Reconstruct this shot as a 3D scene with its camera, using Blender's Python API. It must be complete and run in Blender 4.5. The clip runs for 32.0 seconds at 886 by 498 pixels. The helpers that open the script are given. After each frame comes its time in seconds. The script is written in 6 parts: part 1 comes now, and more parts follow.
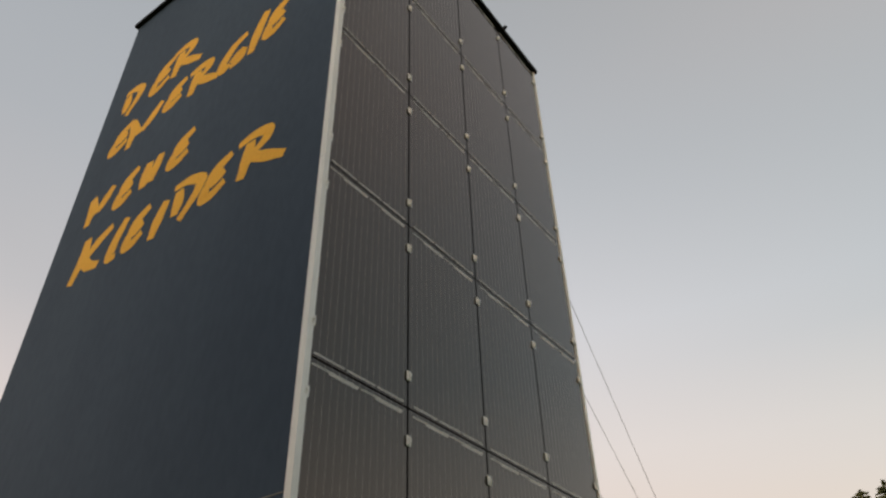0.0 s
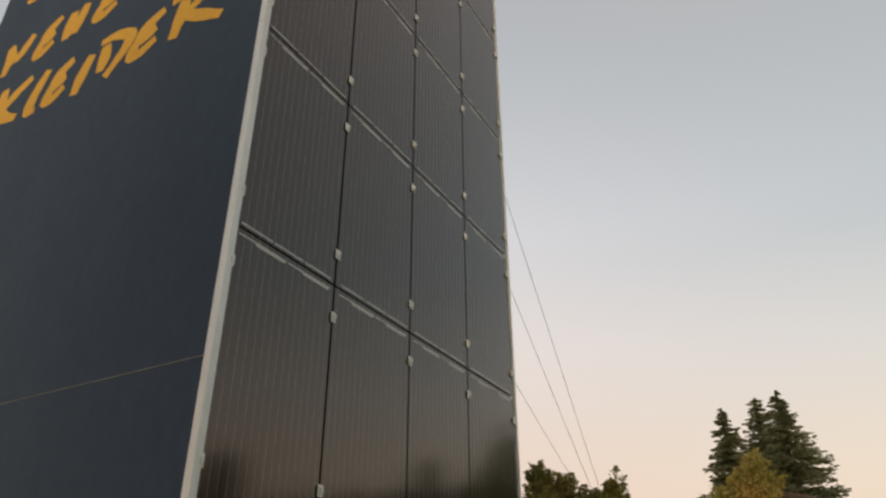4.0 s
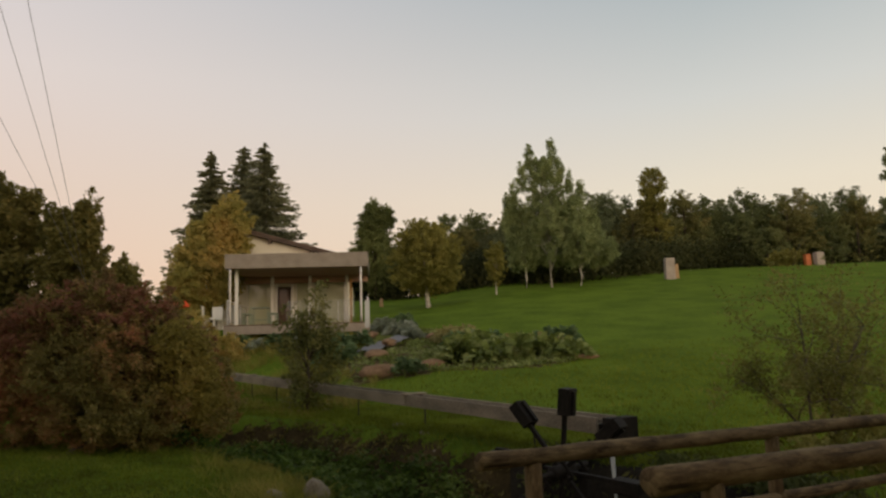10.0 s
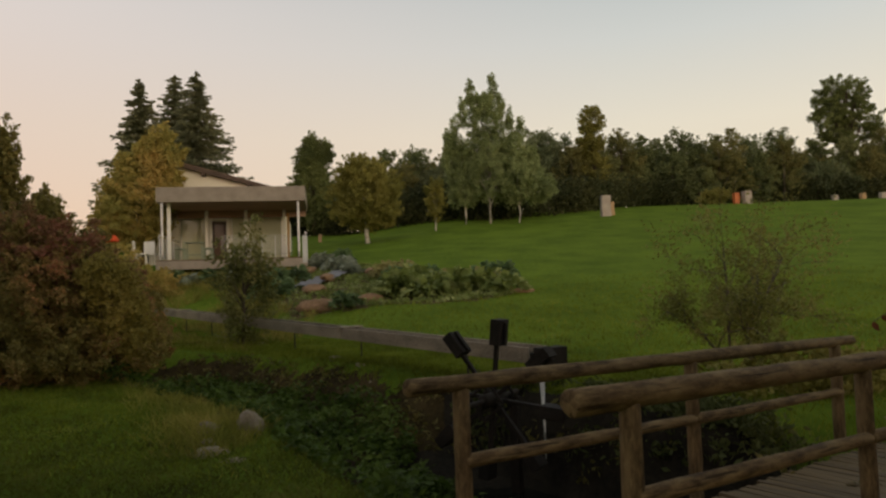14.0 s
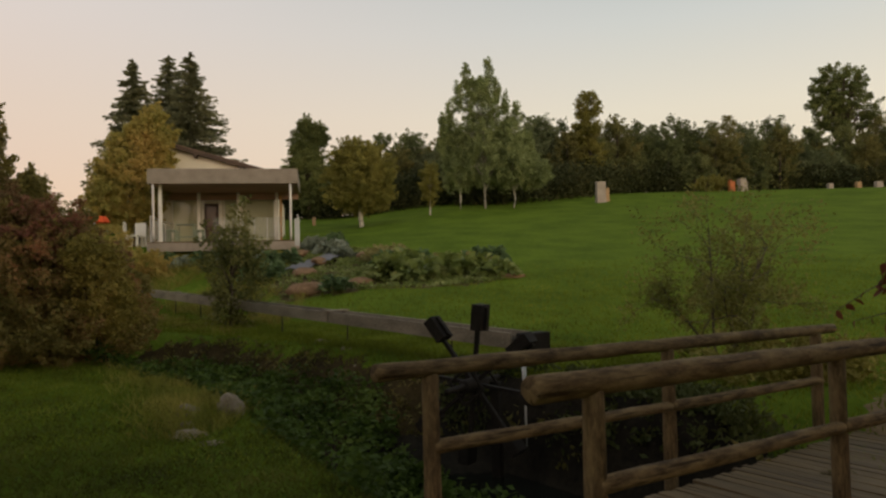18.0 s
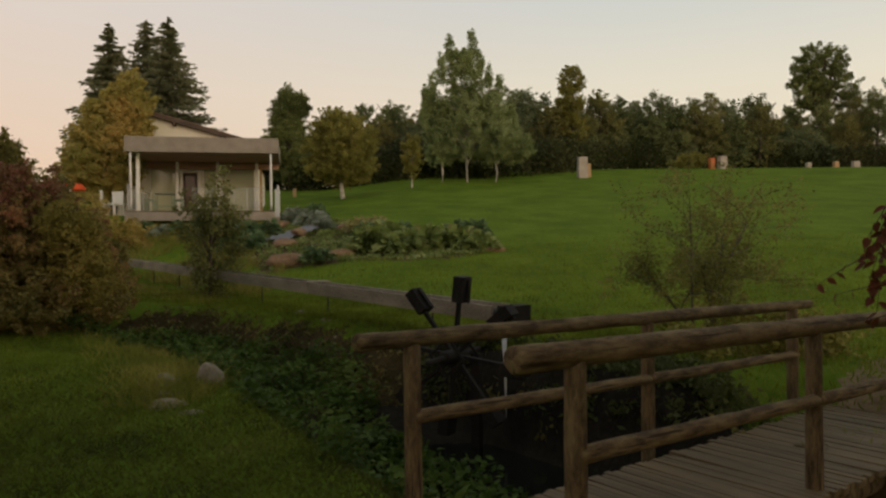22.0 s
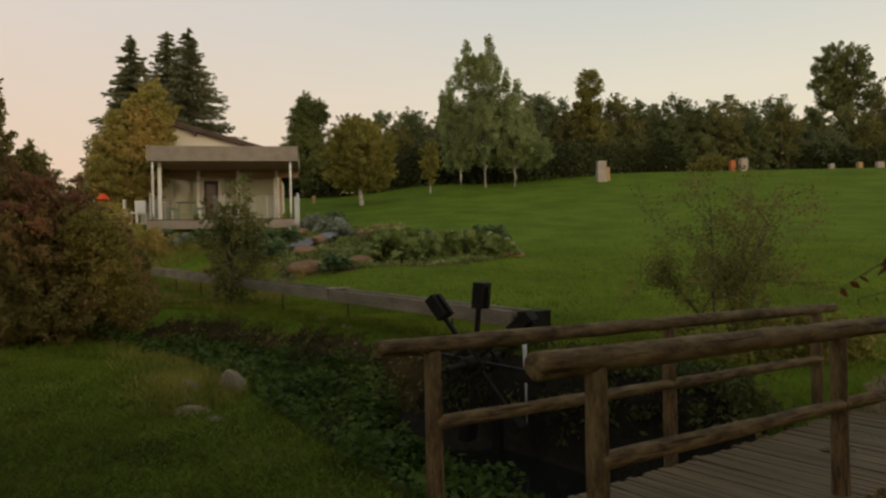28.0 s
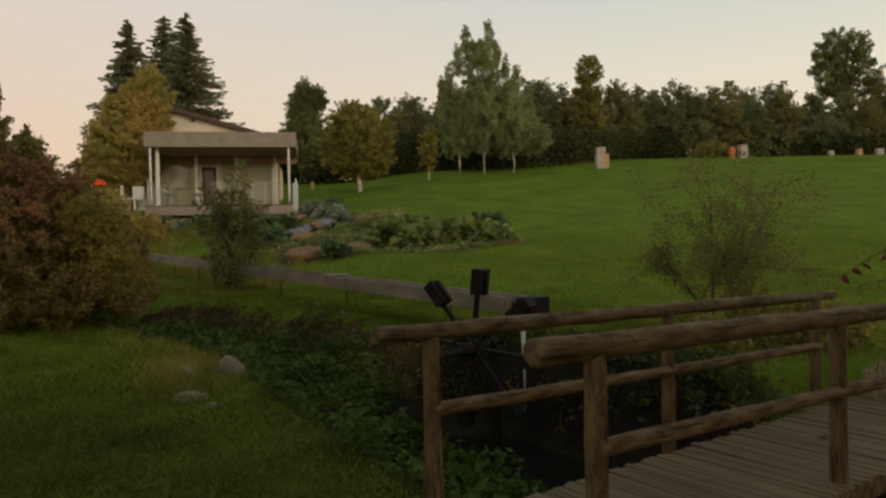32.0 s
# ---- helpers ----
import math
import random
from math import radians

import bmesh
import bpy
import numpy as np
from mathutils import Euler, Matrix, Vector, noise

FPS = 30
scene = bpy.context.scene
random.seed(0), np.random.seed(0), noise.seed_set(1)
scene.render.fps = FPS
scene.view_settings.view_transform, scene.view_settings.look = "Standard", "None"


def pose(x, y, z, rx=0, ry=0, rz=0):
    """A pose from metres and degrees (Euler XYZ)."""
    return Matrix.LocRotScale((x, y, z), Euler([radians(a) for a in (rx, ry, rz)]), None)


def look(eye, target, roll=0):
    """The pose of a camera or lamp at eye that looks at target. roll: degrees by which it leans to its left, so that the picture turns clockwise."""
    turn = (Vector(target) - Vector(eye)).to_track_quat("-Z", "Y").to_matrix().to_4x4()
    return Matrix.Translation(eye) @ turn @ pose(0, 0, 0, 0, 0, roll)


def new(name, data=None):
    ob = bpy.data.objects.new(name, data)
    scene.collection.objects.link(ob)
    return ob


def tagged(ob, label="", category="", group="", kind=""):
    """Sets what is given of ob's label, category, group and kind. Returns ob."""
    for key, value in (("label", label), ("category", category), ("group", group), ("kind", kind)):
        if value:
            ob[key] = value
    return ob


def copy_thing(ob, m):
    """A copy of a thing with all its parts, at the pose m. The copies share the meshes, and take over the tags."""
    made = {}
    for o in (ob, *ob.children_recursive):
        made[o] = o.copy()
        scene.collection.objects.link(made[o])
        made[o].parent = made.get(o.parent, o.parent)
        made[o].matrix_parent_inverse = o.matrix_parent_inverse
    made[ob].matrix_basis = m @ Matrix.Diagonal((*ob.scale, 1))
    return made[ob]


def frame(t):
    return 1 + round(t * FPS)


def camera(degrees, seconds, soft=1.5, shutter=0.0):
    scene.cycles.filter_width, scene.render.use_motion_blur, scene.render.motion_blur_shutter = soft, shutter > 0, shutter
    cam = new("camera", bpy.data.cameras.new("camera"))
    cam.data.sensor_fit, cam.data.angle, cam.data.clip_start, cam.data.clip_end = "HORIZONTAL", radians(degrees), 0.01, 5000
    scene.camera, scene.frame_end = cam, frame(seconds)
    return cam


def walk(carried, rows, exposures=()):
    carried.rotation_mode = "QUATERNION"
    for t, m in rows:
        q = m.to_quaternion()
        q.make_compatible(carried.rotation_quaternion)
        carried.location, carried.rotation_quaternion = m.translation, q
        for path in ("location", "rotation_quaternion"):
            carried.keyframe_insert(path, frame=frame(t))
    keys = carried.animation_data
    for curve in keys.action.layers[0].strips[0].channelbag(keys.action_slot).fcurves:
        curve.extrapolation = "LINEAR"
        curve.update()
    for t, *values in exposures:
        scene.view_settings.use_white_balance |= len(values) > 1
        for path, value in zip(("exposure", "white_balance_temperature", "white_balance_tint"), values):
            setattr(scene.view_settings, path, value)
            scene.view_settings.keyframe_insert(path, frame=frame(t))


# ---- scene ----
cam = camera(63.0, 32.0, soft=2.4, shutter=0.4)
# seconds, eye, point looked at, roll
PATH = [
    (0, (-2.741, -2.970, 1.756), (-0.777, -1.608, 3.568), -1.83),
    (0.5, (-2.737, -2.983, 1.751), (-0.763, -1.615, 3.548), -1.77),
    (1, (-2.737, -2.988, 1.748), (-0.755, -1.614, 3.533), -1.53),
    (1.5, (-2.727, -2.997, 1.740), (-0.724, -1.609, 3.490), -1.01),
    (2, (-2.694, -2.974, 1.726), (-0.637, -1.590, 3.416), -1.13),
    (2.5, (-2.697, -2.973, 1.737), (-0.590, -1.594, 3.367), -0.90),
    (4.5, (-2.648, -2.973, 1.677), (-0.251, -1.810, 3.056), -0.14),
    (5, (-2.627, -2.915, 1.670), (-0.114, -1.929, 2.979), -0.31),
    (5.5, (-2.639, -2.912, 1.670), (-0.037, -2.064, 2.898), -0.97),
    (6, (-2.637, -2.897, 1.663), (0.039, -2.209, 2.832), -1.05),
    (6.5, (-2.639, -2.913, 1.634), (0.111, -2.371, 2.701), -1.26),
    (7, (-2.628, -2.916, 1.641), (0.189, -2.541, 2.601), -1.69),
    (7.5, (-2.608, -2.937, 1.616), (0.271, -2.737, 2.435), -1.79),
    (8, (-2.560, -2.921, 1.613), (0.353, -2.932, 2.331), -1.90),
    (8.5, (-2.551, -2.919, 1.595), (0.377, -3.050, 2.237), -1.99),
    (9, (-2.544, -2.934, 1.577), (0.384, -3.225, 2.160), -1.71),
    (9.5, (-2.489, -2.951, 1.561), (0.445, -3.359, 2.039), -1.86),
    (10, (-2.500, -2.935, 1.560), (0.426, -3.455, 1.974), -1.83),
    (10.5, (-2.499, -2.949, 1.551), (0.421, -3.535, 1.910), -2.27),
    (11, (-2.484, -2.960, 1.542), (0.440, -3.564, 1.840), -2.57),
    (11.5, (-2.494, -2.962, 1.532), (0.425, -3.616, 1.773), -2.38),
    (12, (-2.481, -2.972, 1.528), (0.441, -3.625, 1.716), -2.17),
    (12.5, (-2.468, -2.975, 1.523), (0.450, -3.649, 1.698), -1.95),
    (13, (-2.477, -2.970, 1.523), (0.431, -3.689, 1.692), -1.96),
    (13.5, (-2.475, -2.976, 1.516), (0.422, -3.734, 1.687), -1.79),
    (14, (-2.467, -3.006, 1.517), (0.432, -3.763, 1.661), -1.92),
    (14.5, (-2.451, -3.070, 1.515), (0.448, -3.831, 1.643), -1.92),
    (16.5, (-2.424, -3.146, 1.509), (0.482, -3.891, 1.578), -1.15),
    (17, (-2.424, -3.148, 1.508), (0.479, -3.899, 1.588), -1.23),
    (17.5, (-2.442, -3.153, 1.513), (0.463, -3.897, 1.599), -1.43),
    (18, (-2.445, -3.168, 1.510), (0.453, -3.939, 1.590), -1.36),
    (18.5, (-2.449, -3.173, 1.507), (0.445, -3.961, 1.568), -1.40),
    (19, (-2.459, -3.169, 1.511), (0.434, -3.961, 1.584), -1.63),
    (19.5, (-2.465, -3.167, 1.513), (0.423, -3.977, 1.584), -1.71),
    (20, (-2.446, -3.165, 1.512), (0.444, -3.969, 1.586), -1.68),
    (20.5, (-2.440, -3.164, 1.507), (0.445, -3.985, 1.572), -1.56),
    (21, (-2.430, -3.167, 1.501), (0.457, -3.983, 1.539), -1.54),
    (21.5, (-2.429, -3.165, 1.497), (0.452, -4.003, 1.500), -1.01),
    (22, (-2.413, -3.161, 1.492), (0.465, -4.007, 1.461), -0.61),
    (22.5, (-2.405, -3.164, 1.493), (0.472, -4.014, 1.456), -0.63),
    (23, (-2.412, -3.161, 1.502), (0.463, -4.018, 1.486), -1.13),
    (23.5, (-2.418, -3.160, 1.501), (0.459, -4.009, 1.490), -1.08),
    (24, (-2.427, -3.162, 1.504), (0.453, -4.000, 1.509), -1.22),
    (24.5, (-2.423, -3.163, 1.498), (0.459, -3.997, 1.485), -1.16),
    (25, (-2.433, -3.160, 1.501), (0.450, -3.989, 1.508), -1.39),
    (25.5, (-2.424, -3.160, 1.499), (0.462, -3.977, 1.500), -1.31),
    (27.5, (-2.423, -3.155, 1.503), (0.472, -3.943, 1.492), -1.18),
    (28, (-2.431, -3.152, 1.499), (0.468, -3.923, 1.492), -1.14),
    (28.5, (-2.421, -3.160, 1.501), (0.483, -3.914, 1.470), -1.25),
    (29, (-2.427, -3.157, 1.498), (0.472, -3.926, 1.452), -1.39),
    (29.5, (-2.426, -3.159, 1.498), (0.473, -3.931, 1.447), -1.50),
    (30, (-2.412, -3.164, 1.497), (0.489, -3.924, 1.435), -1.50),
    (30.5, (-2.416, -3.160, 1.500), (0.485, -3.922, 1.455), -1.59),
    (31, (-2.422, -3.163, 1.501), (0.477, -3.932, 1.460), -1.45),
    (31.5, (-2.416, -3.158, 1.498), (0.486, -3.916, 1.463), -1.29),
    (32, (-2.405, -3.160, 1.497), (0.493, -3.935, 1.434), -1.07),
]
# seconds, stops, kelvin, tint
EXPOSURES = [(0.0, 0.0, 6850, 10), (2.5, 0.02, 6850, 10), (4.5, 0.05, 6900, 10), (6.0, 0.06, 6950, 11), (8.0, -0.05, 7050, 13), (9.5, -0.08, 7050, 13), (12.0, -0.1, 7000, 12), (20.0, -0.1, 7000, 11), (32.0, -0.1, 7000, 9)]
walk(cam, [(t, look(e, g, r)) for t, e, g, r in PATH], EXPOSURES)

# ---- light: clear dusk sky just after sunset, no direct sun ----
world = bpy.data.worlds.new("dusk_sky")
scene.world = world
world.use_nodes = True
wn, wl = world.node_tree.nodes, world.node_tree.links
wn.clear()
w_out = wn.new("ShaderNodeOutputWorld")
w_bg = wn.new("ShaderNodeBackground")
w_tc = wn.new("ShaderNodeTexCoord")
w_sep = wn.new("ShaderNodeSeparateXYZ")
wl.new(w_tc.outputs["Generated"], w_sep.inputs[0])
SKY_NORTH = [(0.0, (0.74, 0.49, 0.40)), (0.10, (0.79, 0.56, 0.47)), (0.21, (0.77, 0.61, 0.54)), (0.35, (0.77, 0.69, 0.68)), (0.50, (0.668, 0.664, 0.715)), (0.67, (0.483, 0.512, 0.565)), (0.87, (0.34, 0.37, 0.41)), (1.0, (0.35, 0.38, 0.42))]
SKY_SOUTH = [(0.0, (0.84, 0.65, 0.49)), (0.10, (0.85, 0.725, 0.57)), (0.20, (0.80, 0.75, 0.64)), (0.31, (0.64, 0.675, 0.672)), (0.45, (0.42, 0.503, 0.55)), (0.63, (0.415, 0.452, 0.483)), (0.75, (0.45, 0.44, 0.45)), (0.87, (0.43, 0.42, 0.42)), (1.0, (0.40, 0.41, 0.43))]
ramps = []
for stops in (SKY_NORTH, SKY_SOUTH):
    r = wn.new("ShaderNodeValToRGB")
    while len(r.color_ramp.elements) < len(stops):
        r.color_ramp.elements.new(0.5)
    for el, (p, c) in zip(r.color_ramp.elements, stops):
        el.position, el.color = p, (*c, 1)
    wl.new(w_sep.outputs["Z"], r.inputs[0])
    ramps.append(r)
w_side = wn.new("ShaderNodeMapRange")
w_side.inputs[1].default_value, w_side.inputs[2].default_value = 0.47, -0.47
wl.new(w_sep.outputs["Y"], w_side.inputs[0])
w_ramp = wn.new("ShaderNodeMixRGB")
wl.new(w_side.outputs[0], w_ramp.inputs[0])
wl.new(ramps[0].outputs[0], w_ramp.inputs[1])
wl.new(ramps[1].outputs[0], w_ramp.inputs[2])
w_sky = wn.new("ShaderNodeTexSky")
w_sky.sky_type = "NISHITA"
w_sky.sun_disc = False
w_sky.sun_elevation, w_sky.sun_rotation = radians(2.0), radians(200.0)
w_sky.altitude = 500
w_mul = wn.new("ShaderNodeMixRGB")
w_mul.blend_type = "MIX"
w_mul.inputs[0].default_value = 0.05
SKY_FAR = [(0.0, (0.84, 0.56, 0.46)), (0.21, (0.82, 0.65, 0.59)), (0.35, (0.72, 0.63, 0.62)), (0.50, (0.52, 0.51, 0.54)), (0.67, (0.40, 0.42, 0.46)), (0.87, (0.33, 0.36, 0.40)), (1.0, (0.35, 0.38, 0.42))]
r = wn.new("ShaderNodeValToRGB")
while len(r.color_ramp.elements) < len(SKY_FAR):
    r.color_ramp.elements.new(0.5)
for el, (p, c) in zip(r.color_ramp.elements, SKY_FAR):
    el.position, el.color = p, (*c, 1)
wl.new(w_sep.outputs["Z"], r.inputs[0])
w_far = wn.new("ShaderNodeMapRange")
w_far.inputs[1].default_value, w_far.inputs[2].default_value = 0.5, 0.8
wl.new(w_sep.outputs["Y"], w_far.inputs[0])
w_mix = wn.new("ShaderNodeMixRGB")
wl.new(w_far.outputs[0], w_mix.inputs[0])
wl.new(w_ramp.outputs[0], w_mix.inputs[1])
wl.new(r.outputs[0], w_mix.inputs[2])
wl.new(w_mix.outputs[0], w_mul.inputs[1])
wl.new(w_sky.outputs[0], w_mul.inputs[2])
wl.new(w_mul.outputs[0], w_bg.inputs[0])
w_bg.inputs[1].default_value = 1.0
wl.new(w_bg.outputs[0], w_out.inputs[0])

sun_data = bpy.data.lights.new("sun", "SUN")
sun_data.energy, sun_data.angle, sun_data.color = 1.4, radians(40), (1.0, 0.80, 0.56)
sun = new("sun", sun_data)
sun.matrix_world = look((0, 0, 60), (45, 12, 55.0))


# ---- materials ----
def material(name):
    m = bpy.data.materials.new(name)
    m.use_nodes = True
    return m, m.node_tree.nodes, m.node_tree.links, m.node_tree.nodes["Principled BSDF"]


def ramp(n, stops):
    r = n.new("ShaderNodeValToRGB")
    while len(r.color_ramp.elements) < len(stops):
        r.color_ramp.elements.new(0.5)
    for el, (p, c) in zip(r.color_ramp.elements, stops):
        el.position, el.color = p, (*c, 1)
    return r


def surface(name, dark, light, scale=4.0, fine=40.0, rough=0.7, metal=0.0, bump=0.3, stretch=(1, 1, 1), vary=0.0, depth=0.01, spec=0.4):
    """Two scales of noise between two colours, with fine relief; vary: change from object to object."""
    m, n, l, b = material(name)
    tc, mp = n.new("ShaderNodeTexCoord"), n.new("ShaderNodeMapping")
    l.new(tc.outputs["Object"], mp.inputs[0])
    mp.inputs["Scale"].default_value = stretch
    big, small = n.new("ShaderNodeTexNoise"), n.new("ShaderNodeTexNoise")
    big.inputs["Scale"].default_value, small.inputs["Scale"].default_value = scale, fine
    big.inputs["Detail"].default_value, small.inputs["Detail"].default_value = 5, 4
    mix = n.new("ShaderNodeMath")
    mix.operation = "MULTIPLY_ADD"
    mix.inputs[1].default_value = 0.45
    for t in (big, small):
        l.new(mp.outputs[0], t.inputs[0])
    half = n.new("ShaderNodeMath")
    half.operation = "MULTIPLY"
    half.inputs[1].default_value = 0.6
    l.new(big.outputs[0], half.inputs[0])
    l.new(small.outputs[0], mix.inputs[0])
    l.new(half.outputs[0], mix.inputs[2])
    src = mix.outputs[0]
    if vary:
        oi, add = n.new("ShaderNodeObjectInfo"), n.new("ShaderNodeMath")
        add.operation = "MULTIPLY_ADD"
        add.inputs[1].default_value = vary
        l.new(oi.outputs["Random"], add.inputs[0])
        l.new(src, add.inputs[2])
        src = add.outputs[0]
    r = ramp(n, [(0.36, dark), (0.68 + vary * 0.6, light)])
    l.new(src, r.inputs[0])
    l.new(r.outputs[0], b.inputs["Base Color"])
    b.inputs["Roughness"].default_value, b.inputs["Metallic"].default_value = rough, metal
    b.inputs["Specular IOR Level"].default_value = spec
    if bump:
        bp = n.new("ShaderNodeBump")
        bp.inputs["Strength"].default_value, bp.inputs["Distance"].default_value = bump, depth
        l.new(mix.outputs[0], bp.inputs["Height"])
        l.new(bp.outputs[0], b.inputs["Normal"])
    return m


def leaf_material(name, stops, rough=0.6, patch=0.25):
    """Leaf colours that change from leaf to leaf and over patches of the crown."""
    m, n, l, b = material(name)
    g, tc, no = n.new("ShaderNodeNewGeometry"), n.new("ShaderNodeTexCoord"), n.new("ShaderNodeTexNoise")
    no.inputs["Scale"].default_value = patch
    l.new(tc.outputs["Object"], no.inputs[0])
    a = n.new("ShaderNodeMath")
    a.operation = "MULTIPLY_ADD"
    a.inputs[1].default_value = 0.26
    l.new(g.outputs["Random Per Island"], a.inputs[0])
    h = n.new("ShaderNodeMath")
    h.operation = "MULTIPLY_ADD"
    h.inputs[1].default_value, h.inputs[2].default_value = 1.5, -0.385
    l.new(no.outputs[0], h.inputs[0])
    l.new(h.outputs[0], a.inputs[2])
    r = ramp(n, [(p, [min(0.6, 1.22 * x) for x in c]) for p, c in stops])
    l.new(a.outputs[0], r.inputs[0])
    l.new(r.outputs[0], b.inputs["Base Color"])
    b.inputs["Roughness"].default_value = rough
    b.inputs["Specular IOR Level"].default_value = 0.12
    thin, blend = n.new("ShaderNodeBsdfTranslucent"), n.new("ShaderNodeMixShader")
    l.new(r.outputs[0], thin.inputs["Color"])
    blend.inputs[0].default_value = 0.34
    l.new(b.outputs[0], blend.inputs[1])
    l.new(thin.outputs[0], blend.inputs[2])
    l.new(blend.outputs[0], n["Material Output"].inputs["Surface"])
    return m


def log_wood():
    """Peeled pole gone brown, with grey-green lichen in patches and dark drying cracks along it."""
    m = surface("weathered_log", (0.030, 0.020, 0.010), (0.13, 0.086, 0.042), 9, 55, 0.8, bump=0.9, stretch=(1, 1, 0.35), vary=0.10, depth=0.010, spec=0.15)
    n, l = m.node_tree.nodes, m.node_tree.links
    b = n["Principled BSDF"]
    base = b.inputs["Base Color"].links[0].from_socket
    tc = n.new("ShaderNodeTexCoord")
    lich, crack, mp = n.new("ShaderNodeTexNoise"), n.new("ShaderNodeTexNoise"), n.new("ShaderNodeMapping")
    grain = n.new("ShaderNodeMapping")
    grain.inputs["Scale"].default_value = (1.0, 1.0, 0.3)
    l.new(tc.outputs["Object"], grain.inputs[0])
    l.new(grain.outputs[0], lich.inputs[0])
    lich.inputs["Scale"].default_value, lich.inputs["Detail"].default_value, lich.inputs["Roughness"].default_value = 11.0, 9, 0.75
    mp.inputs["Scale"].default_value = (26, 26, 1.6)
    l.new(tc.outputs["Object"], mp.inputs[0])
    l.new(mp.outputs[0], crack.inputs[0])
    crack.inputs["Scale"].default_value = 1.0
    patches = ramp(n, [(0.43, (0, 0, 0)), (0.62, (0.8, 0.8, 0.8))])
    l.new(lich.outputs[0], patches.inputs[0])
    one = n.new("ShaderNodeMixRGB")
    l.new(patches.outputs[0], one.inputs[0])
    l.new(base, one.inputs[1])
    one.inputs[2].default_value = (0.25, 0.185, 0.092, 1)
    lines = ramp(n, [(0.32, (0.8, 0.8, 0.8)), (0.40, (0, 0, 0))])
    l.new(crack.outputs[0], lines.inputs[0])
    two = n.new("ShaderNodeMixRGB")
    l.new(lines.outputs[0], two.inputs[0])
    l.new(one.outputs[0], two.inputs[1])
    two.inputs[2].default_value = (0.022, 0.014, 0.008, 1)
    l.new(two.outputs[0], b.inputs["Base Color"])
    return m


M = {}
M["grass_ground"] = surface("meadow_turf", (0.062, 0.105, 0.011), (0.130, 0.195, 0.021), 0.5, 7.0, 0.95, bump=0.7, depth=0.06, spec=0.03)
M["blades"] = leaf_material("grass_blades", [(0.0, (0.056, 0.054, 0.010)), (0.25, (0.094, 0.111, 0.013)), (0.5, (0.134, 0.171, 0.017)), (0.75, (0.177, 0.212, 0.027)), (1.0, (0.257, 0.225, 0.054))], 0.6, 1.3)
# darker copy of the blades, the near lawn's shade put into the colour
M["shaded_blades"] = leaf_material("shaded_lawn_blades", [(0.0, (0.028, 0.025, 0.007)), (0.25, (0.049, 0.055, 0.010)), (0.5, (0.076, 0.094, 0.013)), (0.75, (0.104, 0.121, 0.019)), (1.0, (0.166, 0.145, 0.041))], 0.6, 1.1)
M["bark"] = surface("bark", (0.05, 0.04, 0.03), (0.16, 0.13, 0.1), 3, 25, 0.9, bump=0.8, stretch=(1, 1, 0.25), depth=0.03, spec=0.1)
M["birch_bark"] = surface("pale_bark", (0.25, 0.23, 0.19), (0.6, 0.57, 0.5), 2, 12, 0.8, bump=0.5, stretch=(0.4, 0.4, 2.0))
M["log"] = log_wood()
M["deck"] = surface("grey_deck_wood", (0.046, 0.032, 0.012), (0.185, 0.130, 0.058), 4, 70, 0.7, bump=0.5, stretch=(1, 0.1, 1), vary=0.25, depth=0.004)
M["old_wood"] = surface("silvered_board", (0.072, 0.060, 0.040), (0.33, 0.28, 0.20), 4, 60, 0.75, bump=0.5, stretch=(0.1, 1, 1), vary=0.15, depth=0.005)
M["black_wood"] = surface("wet_dark_wood", (0.007, 0.006, 0.005), (0.028, 0.024, 0.019), 6, 50, 0.7, bump=0.5, spec=0.15)
M["stone"] = surface("pale_stone", (0.13, 0.108, 0.07), (0.34, 0.29, 0.205), 3, 30, 0.85, bump=0.7, vary=0.1, depth=0.02)
M["soil"] = surface("dark_soil", (0.02, 0.014, 0.01), (0.07, 0.05, 0.035), 2, 18, 0.95, bump=0.9, depth=0.05, spec=0.05)


# wet earth of the mill pit, blackened further to include the pit's shade
M["wet_shade_soil"] = surface("wet_shaded_earth", (0.008, 0.0072, 0.005), (0.026, 0.022, 0.014), 2, 16, 0.85, bump=0.8, depth=0.04, spec=0.1)
M["bank_soil"] = surface("bank_earth", (0.022, 0.018, 0.008), (0.080, 0.058, 0.024), 1.6, 14, 0.95, bump=0.9, depth=0.06, spec=0.05)
M["path_soil"] = surface("trodden_path", (0.10, 0.075, 0.04), (0.22, 0.17, 0.10), 2, 16, 0.95, bump=0.6, depth=0.03, spec=0.05)
M["mulch"] = surface("dark_garden_soil", (0.050, 0.045, 0.018), (0.14, 0.105, 0.05), 1.5, 14, 0.95, bump=0.9, depth=0.05, spec=0.05)


# ---- building helpers ----
def mesh_of(name, bm, mat, smooth=False):
    me = bpy.data.meshes.new(name)
    bm.to_mesh(me)
    bm.free()
    if mat:
        me.materials.append(mat)
    if smooth:
        for p in me.polygons:
            p.use_smooth = True
    return me


def part(name, bm, mat, parent=None, label="", smooth=False):
    ob = new(name, mesh_of(name, bm, mat, smooth))
    ob.parent = parent
    if label:
        tagged(ob, label)
    return ob


def piece(name, me, parent, m):
    ob = new(name, me)
    ob.parent = parent
    ob.matrix_basis = m
    return ob


def group_at(name, label, category, m=None, group="", kind=""):
    ob = new(name)
    ob.empty_display_size = 0.2
    ob.matrix_basis = m if m else Matrix()
    return tagged(ob, label, category, group, kind)


